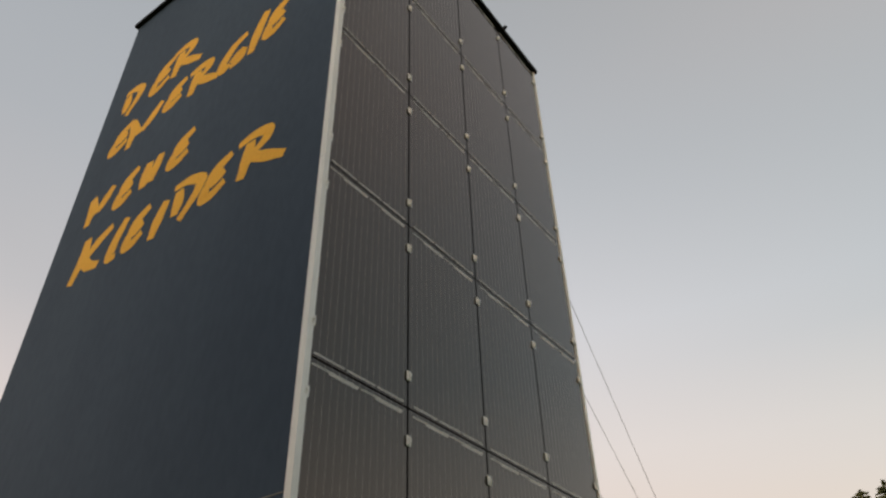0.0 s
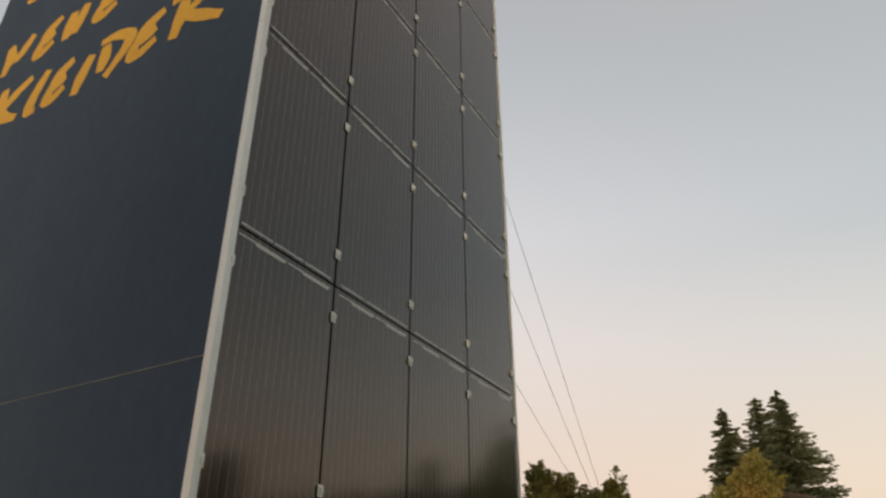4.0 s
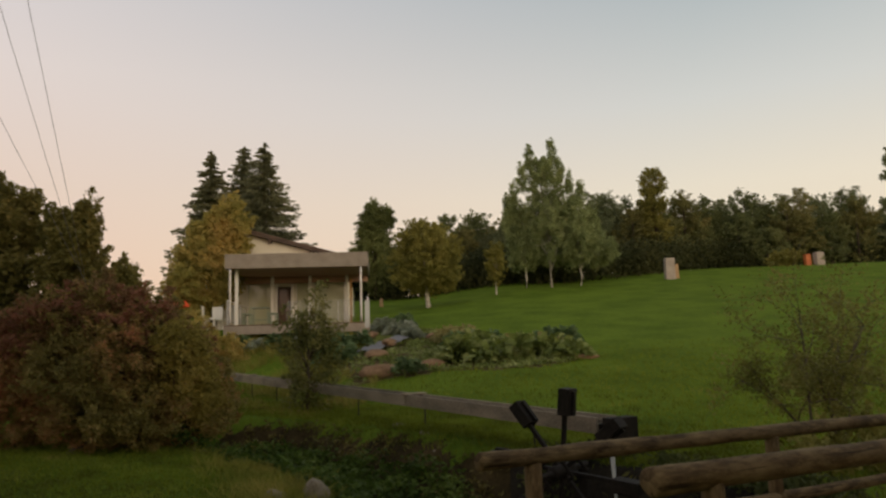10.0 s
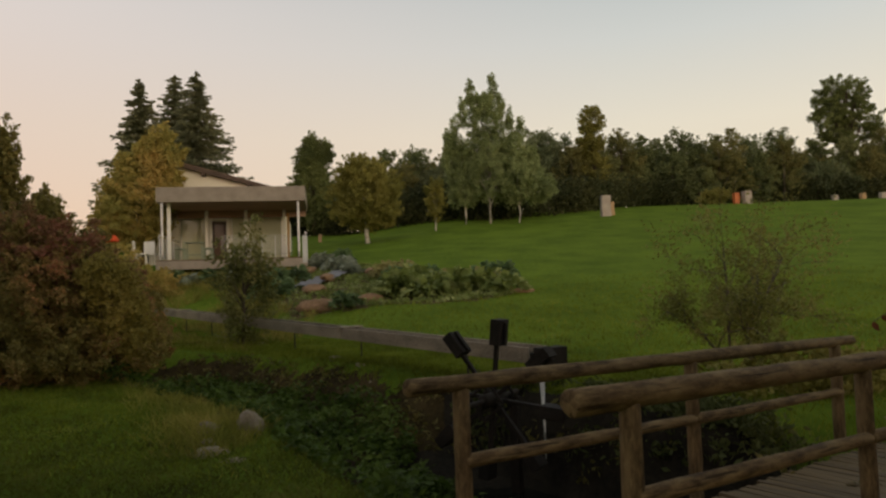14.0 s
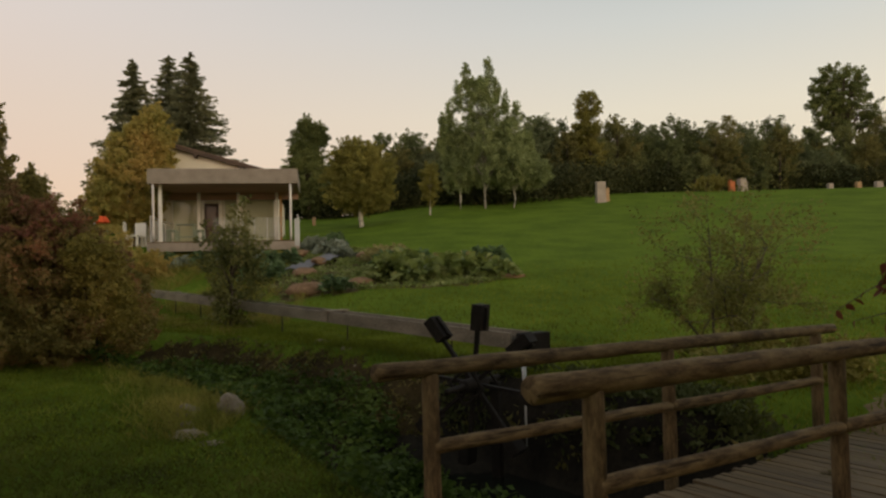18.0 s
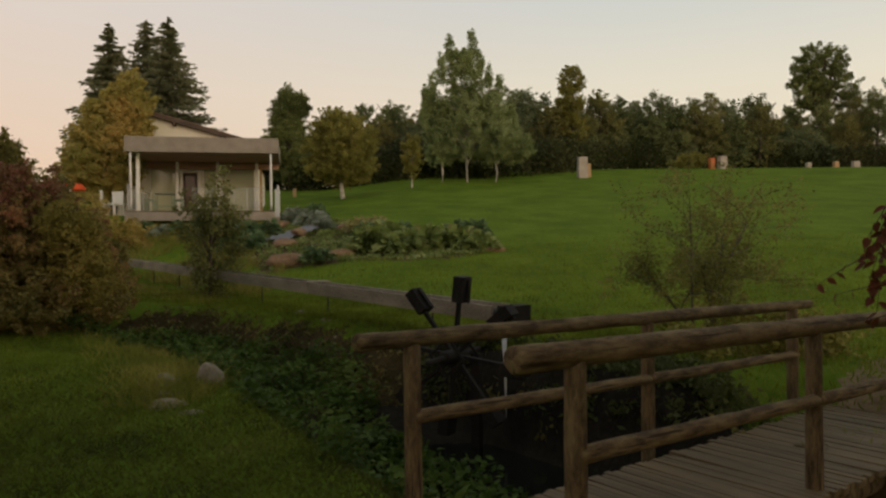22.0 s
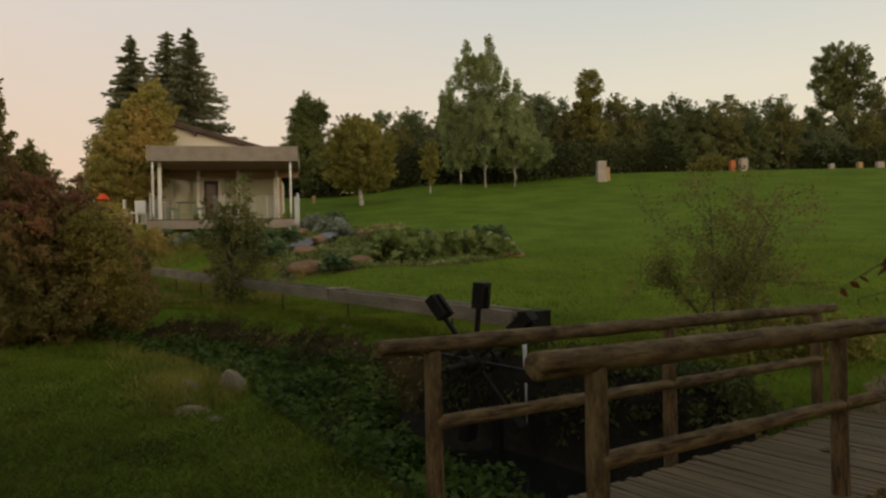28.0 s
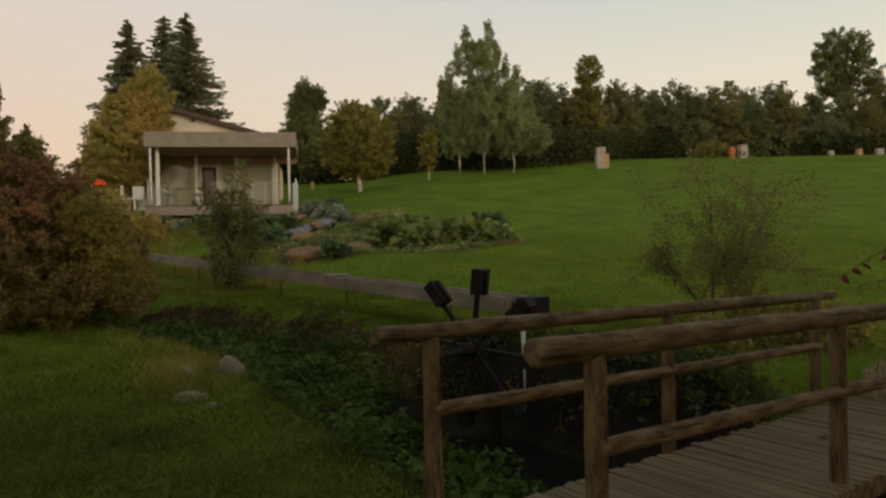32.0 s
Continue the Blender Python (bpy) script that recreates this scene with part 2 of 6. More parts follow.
def box(sx, sy, sz, at=(0, 0, 0), bevel=0.0, bm=None, turn=None):
    """A box with its middle at the given place."""
    bm = bm or bmesh.new()
    m = Matrix.Translation(at) @ (turn or Matrix()) @ Matrix.Diagonal((sx, sy, sz, 1))
    made = bmesh.ops.create_cube(bm, size=1, matrix=m)
    if bevel:
        edges = list({e for v in made["verts"] for e in v.link_edges})
        bmesh.ops.bevel(bm, geom=edges, offset=bevel, segments=2, affect="EDGES", profile=0.7)
    return bm


def log(p, q, r, bm=None, seg=14, rough=0.04, r2=None, rings=9, seed=0):
    """A round pole from p to q with uneven girth and bevelled ends."""
    bm = bm or bmesh.new()
    p, q = Vector(p), Vector(q)
    d = (q - p).normalized()
    turn = d.to_track_quat("Z", "Y").to_matrix()
    r2 = r2 or r
    length = (q - p).length
    stops = [(0, 0.86), (0.012 / max(length, 0.1), 1)] + [(k / rings, 1) for k in range(1, rings)] + [(1 - 0.012 / max(length, 0.1), 1), (1, 0.86)]
    loops = []
    for f, k in stops:
        c = p.lerp(q, f)
        ring = []
        for s in range(seg):
            a = 2 * math.pi * s / seg
            w = 1 + rough * noise.noise(Vector((math.cos(a) * 1.3 + seed * 7.1, math.sin(a) * 1.3, f * length * 2.5)))
            ring.append(bm.verts.new(c + turn @ Vector((math.cos(a), math.sin(a), 0)) * (r + (r2 - r) * f) * k * w))
        loops.append(ring)
    for a, b in zip(loops, loops[1:]):
        for s in range(seg):
            bm.faces.new((a[s], a[(s + 1) % seg], b[(s + 1) % seg], b[s]))
    bm.faces.new(list(reversed(loops[0])))
    bm.faces.new(loops[-1])
    return bm


def log_part(name, p, q, r, mat, parent, label="", **kw):
    """A pole as a part, with its grain along its own length."""
    p, q = Vector(p), Vector(q)
    ob = part(name, log((0, 0, 0), (0, 0, (q - p).length), r, **kw), mat, parent, label, smooth=True)
    ob.matrix_basis = Matrix.Translation(p) @ (q - p).to_track_quat("Z", "Y").to_matrix().to_4x4()
    return ob


def tube(points, radii, bm=None, seg=8):
    """A bent limb through points, with a radius at each."""
    bm = bm or bmesh.new()
    pts = [Vector(p) for p in points]
    loops = []
    for n, p in enumerate(pts):
        d = (pts[min(n + 1, len(pts) - 1)] - pts[max(n - 1, 0)]).normalized()
        turn = d.to_track_quat("Z", "Y").to_matrix()
        loops.append([bm.verts.new(p + turn @ Vector((math.cos(2 * math.pi * s / seg), math.sin(2 * math.pi * s / seg), 0)) * radii[n]) for s in range(seg)])
    for a, b in zip(loops, loops[1:]):
        for s in range(seg):
            bm.faces.new((a[s], a[(s + 1) % seg], b[(s + 1) % seg], b[s]))
    bm.faces.new(list(reversed(loops[0])))
    bm.faces.new(loops[-1])
    return bm


def leaves(name, pts, size, mat, parent=None, rng=None, elong=1.6, flat=0.0, along=None, kind=""):
    """One small pointed leaf at every point (N x 3): six corners, folded along the middle."""
    rng = rng or np.random.default_rng(1)
    pts = np.asarray(pts, float)
    n = len(pts)
    size = np.broadcast_to(np.asarray(size, float), (n,)) * rng.uniform(0.65, 1.35, n)
    d = rng.normal(size=(n, 3)) if along is None else np.asarray(along, float) + rng.normal(size=(n, 3)) * 0.25
    if flat:
        d[:, 2] *= 1 - flat
    d /= np.linalg.norm(d, axis=1)[:, None] + 1e-9
    up = rng.normal(size=(n, 3))
    up[:, 2] += 2.0 * flat
    s = np.cross(d, up)
    s /= np.linalg.norm(s, axis=1)[:, None] + 1e-9
    w = np.cross(s, d)
    L, W = size[:, None] * elong * 0.5, size[:, None] * 0.5
    v = np.stack([pts - d * L, pts + s * W * 0.9 - d * L * 0.1 + w * W * 0.3, pts + d * L, pts - s * W * 0.9 - d * L * 0.1 + w * W * 0.3], 1).reshape(-1, 3)
    i = np.arange(n)[:, None] * 4
    tri = np.concatenate([i, i + 1, i + 2, i, i + 2, i + 3], 1).reshape(-1)
    me = bpy.data.meshes.new(name)
    me.vertices.add(4 * n)
    me.vertices.foreach_set("co", v.ravel())
    me.loops.add(6 * n)
    me.loops.foreach_set("vertex_index", tri.astype(np.int32))
    me.polygons.add(2 * n)
    me.polygons.foreach_set("loop_start", np.arange(0, 6 * n, 3, dtype=np.int32))
    me.polygons.foreach_set("loop_total", np.full(2 * n, 3, dtype=np.int32))
    me.update(calc_edges=True)
    me.materials.append(mat)
    ob = new(name, me)
    ob.parent = parent
    if kind:
        tagged(ob, kind=kind)
    return ob


# ---- plan: the site is laid out along the valley; u ahead, v to the right of the viewpoint ----
OX, OY, AX, AY = -2.43, -3.152, 0.96643, -0.25695


def site(u, v, z=0.0):
    return Vector((OX + u * AX + v * AY, OY + u * AY - v * AX, z))


SITE = Matrix(((AX, -AY, 0, OX), (AY, AX, 0, OY), (0, 0, 1, 0), (0, 0, 0, 1)))  # x ahead, y to the left


def smooth(a, b, x):
    k = np.clip((x - a) / (b - a), 0, 1)
    return k * k * (3 - 2 * k)


def creek(u, v):
    """Distance along the creek and across it, to its far side."""
    t = (u - 5.6) * 0.783 - (v - 1.7) * 0.622
    s = (u - 5.6) * 0.622 + (v - 1.7) * 0.783
    return t, s - np.interp(t, [-30, 0, 5, 9, 13, 18, 40], [-0.6, -0.55, -0.35, -0.9, -2.2, -4.0, -12.0])


def ground(u, v):
    """Height of the ground."""
    u, v = np.asarray(u, float), np.asarray(v, float)
    t, s = creek(u, v)
    near = -0.15 + 0.25 * smooth(2, 11, t)
    valley = 0.15 + 0.015 * np.clip(t, 0, 60) + 0.026 * np.clip(t - 17.5, 0, 9) ** 2
    raw = (u - 5.6) * 0.622 + (v - 1.7) * 0.783
    uu = np.clip(u, 0, 110)
    uu = np.where(uu > 62, 62 + 22 * (1 - np.exp(-(uu - 62) / 22)), uu)
    k = smooth(-0.16, 0.02, v / np.maximum(u, 4))
    rise = 0.2 + 0.115 * (uu - 12) + 0.0005 * np.clip(uu - 12, 0, 99) ** 2 * k
    meadow = np.maximum(rise, 0.1 + 0.1 * smooth(8, 14, u))
    far = valley + (np.maximum(meadow, valley) - valley) * smooth(1.8, 5.6, raw)
    z = near + (far - near) * smooth(-1.0, 1.5, s)
    left = np.interp(t, [0, 6], [-1.65, -1.0])
    wide = np.where(s < 0, smooth(left, left + 0.8, s), 1 - smooth(np.interp(t, [3.5, 5.5], [1.15, 0.7]), np.interp(t, [3.5, 5.5], [1.6, 1.75]), s))
    deep = wide * smooth(26, 16, t) * np.interp(t, [2.5, 4.8], [1.0, 0.5])
    z = z - deep
    along, across = 0.582 * u + 0.813 * v, 0.813 * u - 0.582 * v
    bed = smooth(3.2, 4.0, along) * smooth(7.4, 6.9, along) * smooth(4.0, 3.3, across) * smooth(0.6, 1.4, across)
    return z - bed * np.clip(z + 0.22, 0, 2)


def on_ground(u, v, sink=0.0):
    return site(u, v, float(ground(u, v)) - sink)


def bank_zone(U, V):
    t, s = creek(U, V)
    edge = 1.45 + np.interp(t, [3.5, 5.5], [0.3, 0.0]) + 0.12 * np.sin(t * 2.1) + 0.08 * np.sin(t * 5.3 + 1) + 0.06 * np.sin(t * 13.7) + 0.05 * np.sin(t * 29.0 + s * 9)
    return (s > 0.0) & (s < edge) & (t > -3.5) & (t < 11.5)


# ground of the mill pit that gets the shade-blackened wet earth
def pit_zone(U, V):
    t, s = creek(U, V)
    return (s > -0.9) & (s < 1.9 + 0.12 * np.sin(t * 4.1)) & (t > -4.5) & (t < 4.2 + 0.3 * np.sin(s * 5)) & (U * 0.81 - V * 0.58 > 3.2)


def bed_zone(U, V):
    t, s = creek(U, V)
    return (s > np.interp(t, [0, 6], [-1.2, -0.8])) & (s <= 0.0) & (t > -8) & (t < 12)


def garden_zone(U, V):
    lo = np.interp(U, [18.3, 19.5, 21, 24, 31, 33], [-4.0, -4.9, -5.3, -5.9, -6.4, -6.0])
    hi = np.interp(U, [18.3, 19.0, 20.5, 21.5, 23, 26, 30, 33], [-1.5, 0.6, 2.2, 2.4, 1.2, -1.2, -3.0, -4.4])
    wob = 0.3 * np.sin(U * 2.3) + 0.2 * np.sin(V * 3.1)
    return (U > 19.0 + wob * 0.5) & (U < 33) & (V > lo + 0.4 + wob) & (V < hi - 0.2 + wob)


def path_zone(U, V):
    along, across = U * 0.582 + V * 0.813, U * 0.813 - V * 0.582
    return (along > 7.0) & (along < 13) & (np.abs(across - 2.7 + 0.12 * np.sin(along * 2)) < 0.65)


def grid_lines(steps):
    out, x = [], steps[0][0]
    for (a, b, d) in steps:
        out += list(np.arange(a, b, d))
    return np.array(out + [steps[-1][1]])


gu = grid_lines([(-1500, -100, 200), (-100, -10, 10), (-10, 2, 1.0), (2, 4, 0.16), (4, 15, 0.07), (15, 34, 0.25), (34, 40, 0.5), (40, 110, 1.5), (110, 300, 15), (300, 2500, 200)])
gv = grid_lines([(-1800, -150, 150), (-150, -40, 8), (-40, -12, 1.0), (-12, -8, 0.2), (-8, 4, 0.07), (4, 8, 0.16), (8, 40, 0.8), (40, 150, 4), (150, 1800, 150)])
GU, GV = np.meshgrid(gu, gv, indexing="ij")
GZ = ground(GU, GV)
rg = np.random.default_rng(5)
GZ += rg.normal(size=GZ.shape) * 0.007 * (np.abs(GU) < 40)
nu, nv = GU.shape
gco = np.stack([OX + GU * AX + GV * AY, OY + GU * AY - GV * AX, GZ], -1).reshape(-1, 3)
gi = np.arange(nu * nv).reshape(nu, nv)
gq = np.stack([gi[:-1, :-1], gi[:-1, 1:], gi[1:, 1:], gi[1:, :-1]], -1).reshape(-1, 4)
gm = bpy.data.meshes.new("ground")
gm.from_pydata(gco.tolist(), [], gq.tolist())
for key in ("grass_ground", "bank_soil", "soil", "mulch", "path_soil", "wet_shade_soil"):
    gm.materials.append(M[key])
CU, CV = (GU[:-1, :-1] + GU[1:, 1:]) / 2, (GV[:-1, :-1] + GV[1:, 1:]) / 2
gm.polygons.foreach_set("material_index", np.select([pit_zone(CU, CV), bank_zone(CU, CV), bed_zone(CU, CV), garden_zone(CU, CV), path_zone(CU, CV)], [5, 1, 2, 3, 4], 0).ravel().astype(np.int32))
gm.polygons.foreach_set("use_smooth", [True] * len(gm.polygons))
tagged(new("ground", gm), "green meadow turf sloping up from a creek", "ground", kind="structure")


# ---- the tower clad in solar panels ----
TW, TOP = 4.16, 10.74
ROW, COL, FIRST = 1.68, 1.03, 0.62


def panel_glass():
    m, n, l, b = material("dark_cell_glass")
    tc, sp = n.new("ShaderNodeTexCoord"), n.new("ShaderNodeSeparateXYZ")
    l.new(tc.outputs["Object"], sp.inputs[0])

    def line(axis, period, shift, width):
        a = n.new("ShaderNodeMath")
        a.operation = "ADD"
        a.inputs[1].default_value = shift
        l.new(sp.outputs[axis], a.inputs[0])
        w = n.new("ShaderNodeMath")
        w.operation = "PINGPONG"
        w.inputs[1].default_value = period / 2
        l.new(a.outputs[0], w.inputs[0])
        c = n.new("ShaderNodeMath")
        c.operation = "LESS_THAN"
        c.inputs[1].default_value = width / 2
        l.new(w.outputs[0], c.inputs[0])
        return c.outputs[0]

    bars = line("X", 0.0668, 0.0, 0.0045)
    st, mp = n.new("ShaderNodeTexNoise"), n.new("ShaderNodeMapping")
    mp.inputs["Scale"].default_value = (3.6, 3.6, 0.28)
    oi, off = n.new("ShaderNodeObjectInfo"), n.new("ShaderNodeVectorMath")
    off.operation = "SCALE"
    off.inputs["Scale"].default_value = 40
    cm = n.new("ShaderNodeCombineXYZ")
    l.new(oi.outputs["Random"], cm.inputs[0])
    l.new(oi.outputs["Random"], cm.inputs[2])
    l.new(cm.outputs[0], off.inputs[0])
    av = n.new("ShaderNodeVectorMath")
    l.new(tc.outputs["Object"], av.inputs[0])
    l.new(off.outputs[0], av.inputs[1])
    l.new(av.outputs[0], mp.inputs[0])
    l.new(mp.outputs[0], st.inputs[0])
    st.inputs["Detail"].default_value = 4
    dust = ramp(n, [(0.34, (0.005, 0.0045, 0.0040)), (0.54, (0.009, 0.0078, 0.0066)), (0.76, (0.018, 0.015, 0.012))])
    l.new(st.outputs[0], dust.inputs[0])
    mix = n.new("ShaderNodeMixRGB")
    l.new(bars, mix.inputs[0])
    l.new(dust.outputs[0], mix.inputs[1])
    mix.inputs[2].default_value = (0.18, 0.168, 0.156, 1)
    l.new(mix.outputs[0], b.inputs["Base Color"])
    ro = n.new("ShaderNodeMapRange")
    ro.inputs[3].default_value, ro.inputs[4].default_value = 0.07, 0.15
    l.new(st.outputs[0], ro.inputs[0])
    l.new(ro.outputs[0], b.inputs["Roughness"])
    b.inputs["IOR"].default_value = 1.72
    b.inputs["Specular Tint"].default_value = (1.0, 0.82, 0.73, 1)
    return m


M["cells"] = panel_glass()
M["black_frame"] = surface("black_frame", (0.004, 0.004, 0.004), (0.010, 0.010, 0.010), 5, 40, 0.8, bump=0.05, spec=0.1)
M["ribbon"] = surface("tinned_ribbon", (0.42, 0.41, 0.39), (0.62, 0.61, 0.58), 6, 60, 0.45, 0.2, bump=0.05)
M["alu"] = surface("brushed_aluminium", (0.68, 0.68, 0.67), (0.84, 0.84, 0.82), 5, 80, 0.4, 0.25, bump=0.05, stretch=(1, 1, 0.1))
M["slate_sheet"] = surface("slate_blue_sheet", (0.045, 0.066, 0.103), (0.060, 0.086, 0.130), 0.7, 14, 0.6, bump=0.06, stretch=(1, 1, 0.5), spec=0.08)
M["wire"] = surface("dull_steel_wire", (0.16, 0.15, 0.14), (0.25, 0.24, 0.23), 5, 40, 0.6, 0.3, bump=0)
M["ochre"] = surface("ochre_paint", (0.72, 0.36, 0.015), (0.88, 0.48, 0.03), 2, 30, 0.6, bump=0.1)

tower = group_at("tower", "square tower clad in black solar panels and a slate blue sheet", "tower")
base_z = -0.4
part("core", box(TW - 0.16, TW - 0.16, TOP - 0.1 - base_z, (TW / 2 + 0.02, TW / 2 + 0.04, (TOP - 0.1 + base_z) / 2)), M["black_frame"], tower)
for z0, z1 in ((base_z, 3.128), (3.134, TOP)):
    part("text_sheet", box(0.03, TW - 0.03, z1 - z0, (0.03, TW / 2 + 0.03, (z0 + z1) / 2), 0.004), M["slate_sheet"], tower, "slate blue smooth cladding sheet")
part("seam_strip", box(0.006, TW - 0.03, 0.007, (0.0145, TW / 2 + 0.03, 3.131), 0.001), M["wire"], tower, "thin grey seam strip")
part("east_sheet", box(0.03, TW - 0.08, TOP - base_z, (TW - 0.02, TW / 2, (TOP + base_z) / 2), 0.006), M["slate_sheet"], tower)
part("rear_sheet", box(TW - 0.1, 0.03, TOP - base_z, (TW / 2, TW, (TOP + base_z) / 2), 0.006), M["slate_sheet"], tower)
cap = box(TW + 0.10, TW + 0.10, 0.07, (TW / 2 + 0.01, TW / 2 + 0.0, TOP + 0.035), 0.012)
part("roof_cap", cap, M["black_frame"], tower, "thin black roof edge")
for z0, z1 in ((base_z, FIRST + ROW * 3 + 0.015), (FIRST + ROW * 3 + 0.02, TOP)):
    bm = box(0.054, 0.012, z1 - z0, (0.012, -0.012, (z0 + z1) / 2), 0.003)
    box(0.012, 0.06, z1 - z0, (-0.012 + 0.01, 0.014, (z0 + z1) / 2), 0.003, bm)
    part("corner_trim", bm, M["alu"], tower, "pale aluminium corner profile")
bm = box(0.03, 0.03, TOP - base_z, (TW + 0.0, 0.0, (TOP + base_z) / 2), 0.004)
part("edge_trim", bm, M["alu"], tower, "thin pale edge profile")
panel_g = mesh_of("cell_glass", box(COL - 0.02, 0.008, ROW - 0.016, (0, -0.014, 0), 0.002), M["cells"])
panel_f = mesh_of("mounting_rail", box(COL - 0.02, 0.03, 0.04, (0, 0.006, 0), 0.002), M["black_frame"])
rib = {w: mesh_of("contact_ribbon", box(w, 0.002, h), M["ribbon"]) for w, h in ((0.29, 0.013), (0.445, 0.012), (0.28, 0.014))}
RIBBONS = [(0.29, -0.30, -0.808), (0.29, 0.012, -0.808), (0.29, 0.322, -0.808), (0.445, -0.232, 0.793), (0.445, 0.232, 0.793), (0.28, -0.16, 0.779), (0.28, 0.30, 0.779)]
X0 = 0.008
for c in range(4):
    for r in range(-1, 6):
        z0 = FIRST + ROW * r
        p = new("solar_panel")
        p.parent = tower
        p.matrix_basis = pose(X0 + COL * (c + 0.5), 0.02, z0 + ROW / 2)
        piece("cell_glass", panel_g, p, Matrix())
        for z in (-0.6, 0.6):
            piece("mounting_rail", panel_f, p, pose(0, 0, z))
        for w, x, z in RIBBONS:
            piece("contact_ribbon", rib[w], p, pose(x, -0.0195, z))
cb = box(0.05, 0.008, 0.075, (0, 0, 0), 0.003)
box(0.018, 0.02, 0.05, (0, -0.006, 0), 0.003, cb)
bmesh.ops.create_cone(cb, cap_ends=True, segments=8, radius1=0.009, radius2=0.009, depth=0.012, matrix=Matrix.Translation((0, -0.018, 0)) @ Matrix.Rotation(math.pi / 2, 4, "X"))
clamp_me = mesh_of("clamp", cb, M["alu"])
for c in range(5):
    for r in range(0, 6):
        for dz in (0.25, ROW - 0.25):
            piece("clamp", clamp_me, tower, pose(X0 + COL * c + (0.025 if c == 0 else -0.02 if c == 4 else 0), -0.008, FIRST + ROW * r + dz))

# brush lettering on the sheet: strokes in a box one unit high, pen positions from the lower left
STROKES = {
    "D": [[(0.0, 0.98), (0.45, 1.0), (0.95, 0.82), (0.85, 0.5), (0.42, 0.02)], [(0.2, 0.85), (0.25, 0.5), (0.2, 0.22)]],
    "E": [[(1.0, 1.0), (0.4, 0.76), (0.18, 0.4)], [(0.82, 0.62), (0.3, 0.40)], [(0.18, 0.45), (0.1, 0.1), (0.42, 0.08), (0.9, 0.3)]],
    "R": [[(0.0, 0.92), (0.3, 1.0), (0.62, 0.92), (0.6, 0.72), (0.3, 0.48)], [(0.26, 0.85), (0.24, 0.5), (0.16, 0.04)], [(0.28, 0.48), (0.6, 0.28), (1.0, 0.06)]],
    "N": [[(0.06, 1.0), (0.2, 0.6), (0.14, 0.0)], [(0.1, 0.92), (0.32, 0.42), (0.58, 0.4)], [(0.52, 0.36), (0.74, 0.6), (1.0, 1.0)]],
    "G": [[(1.0, 1.0), (0.5, 0.86), (0.12, 0.36), (0.2, 0.08), (0.48, 0.2)], [(0.5, 0.22), (0.92, 0.46), (0.9, 0.14), (0.52, 0.06)]],
    "I": [[(0.78, 1.0), (0.4, 0.5), (0.2, 0.0)]],
    "U": [[(0.24, 0.95), (0.14, 0.5), (0.1, 0.06)], [(0.12, 0.1), (0.5, 0.56)], [(0.95, 1.0), (0.74, 0.5), (0.62, 0.1)]],
    "K": [[(0.2, 1.0), (0.24, 0.6), (0.04, 0.0)], [(1.0, 0.95), (0.6, 0.74), (0.26, 0.42)], [(0.28, 0.46), (0.5, 0.24), (0.86, 0.14)]],
    "L": [[(0.72, 1.0), (0.3, 0.5), (0.18, 0.08), (0.62, 0.08)]],
}


def brush(strokes, w, h, pen):
    """Flat ribbons that follow the strokes with a broad slanted pen; x to the right, y up."""
    bm = bmesh.new()
    for n, st in enumerate(strokes):
        pts = []
        for a, b in zip(st, st[1:]):
            pts += [(a[0] + (b[0] - a[0]) * k / 4, a[1] + (b[1] - a[1]) * k / 4) for k in range(4)]
        pts.append(st[-1])
        for _ in range(2):
            pts = [pts[0]] + [((p[0] + 2 * q[0] + r[0]) / 4, (p[1] + 2 * q[1] + r[1]) / 4) for p, q, r in zip(pts, pts[1:], pts[2:])] + [pts[-1]]
        prev = None
        for k, (x, y) in enumerate(pts):
            f = k / (len(pts) - 1)
            a, b = pts[max(k - 1, 0)], pts[min(k + 1, len(pts) - 1)]
            d = Vector(((b[0] - a[0]) * w, (b[1] - a[1]) * h)).normalized()
            nrm = Vector((-d.y, d.x))
            wide = pen * (0.72 + 0.38 * abs(d.y)) * (0.75 + 0.35 * math.sin(math.pi * min(1, f * 1.1))) * (1 + 0.12 * noise.noise(Vector((x * 9, y * 9, n))))
            c = Vector((x * w, y * h))
            pair = [bm.verts.new((c.x + nrm.x * wide, c.y + nrm.y * wide, 0.0004 * n)), bm.verts.new((c.x - nrm.x * wide, c.y - nrm.y * wide, 0.0004 * n))]
            if prev:
                bm.faces.new((prev[0], prev[1], pair[1], pair[0]))
            prev = pair
    return bm


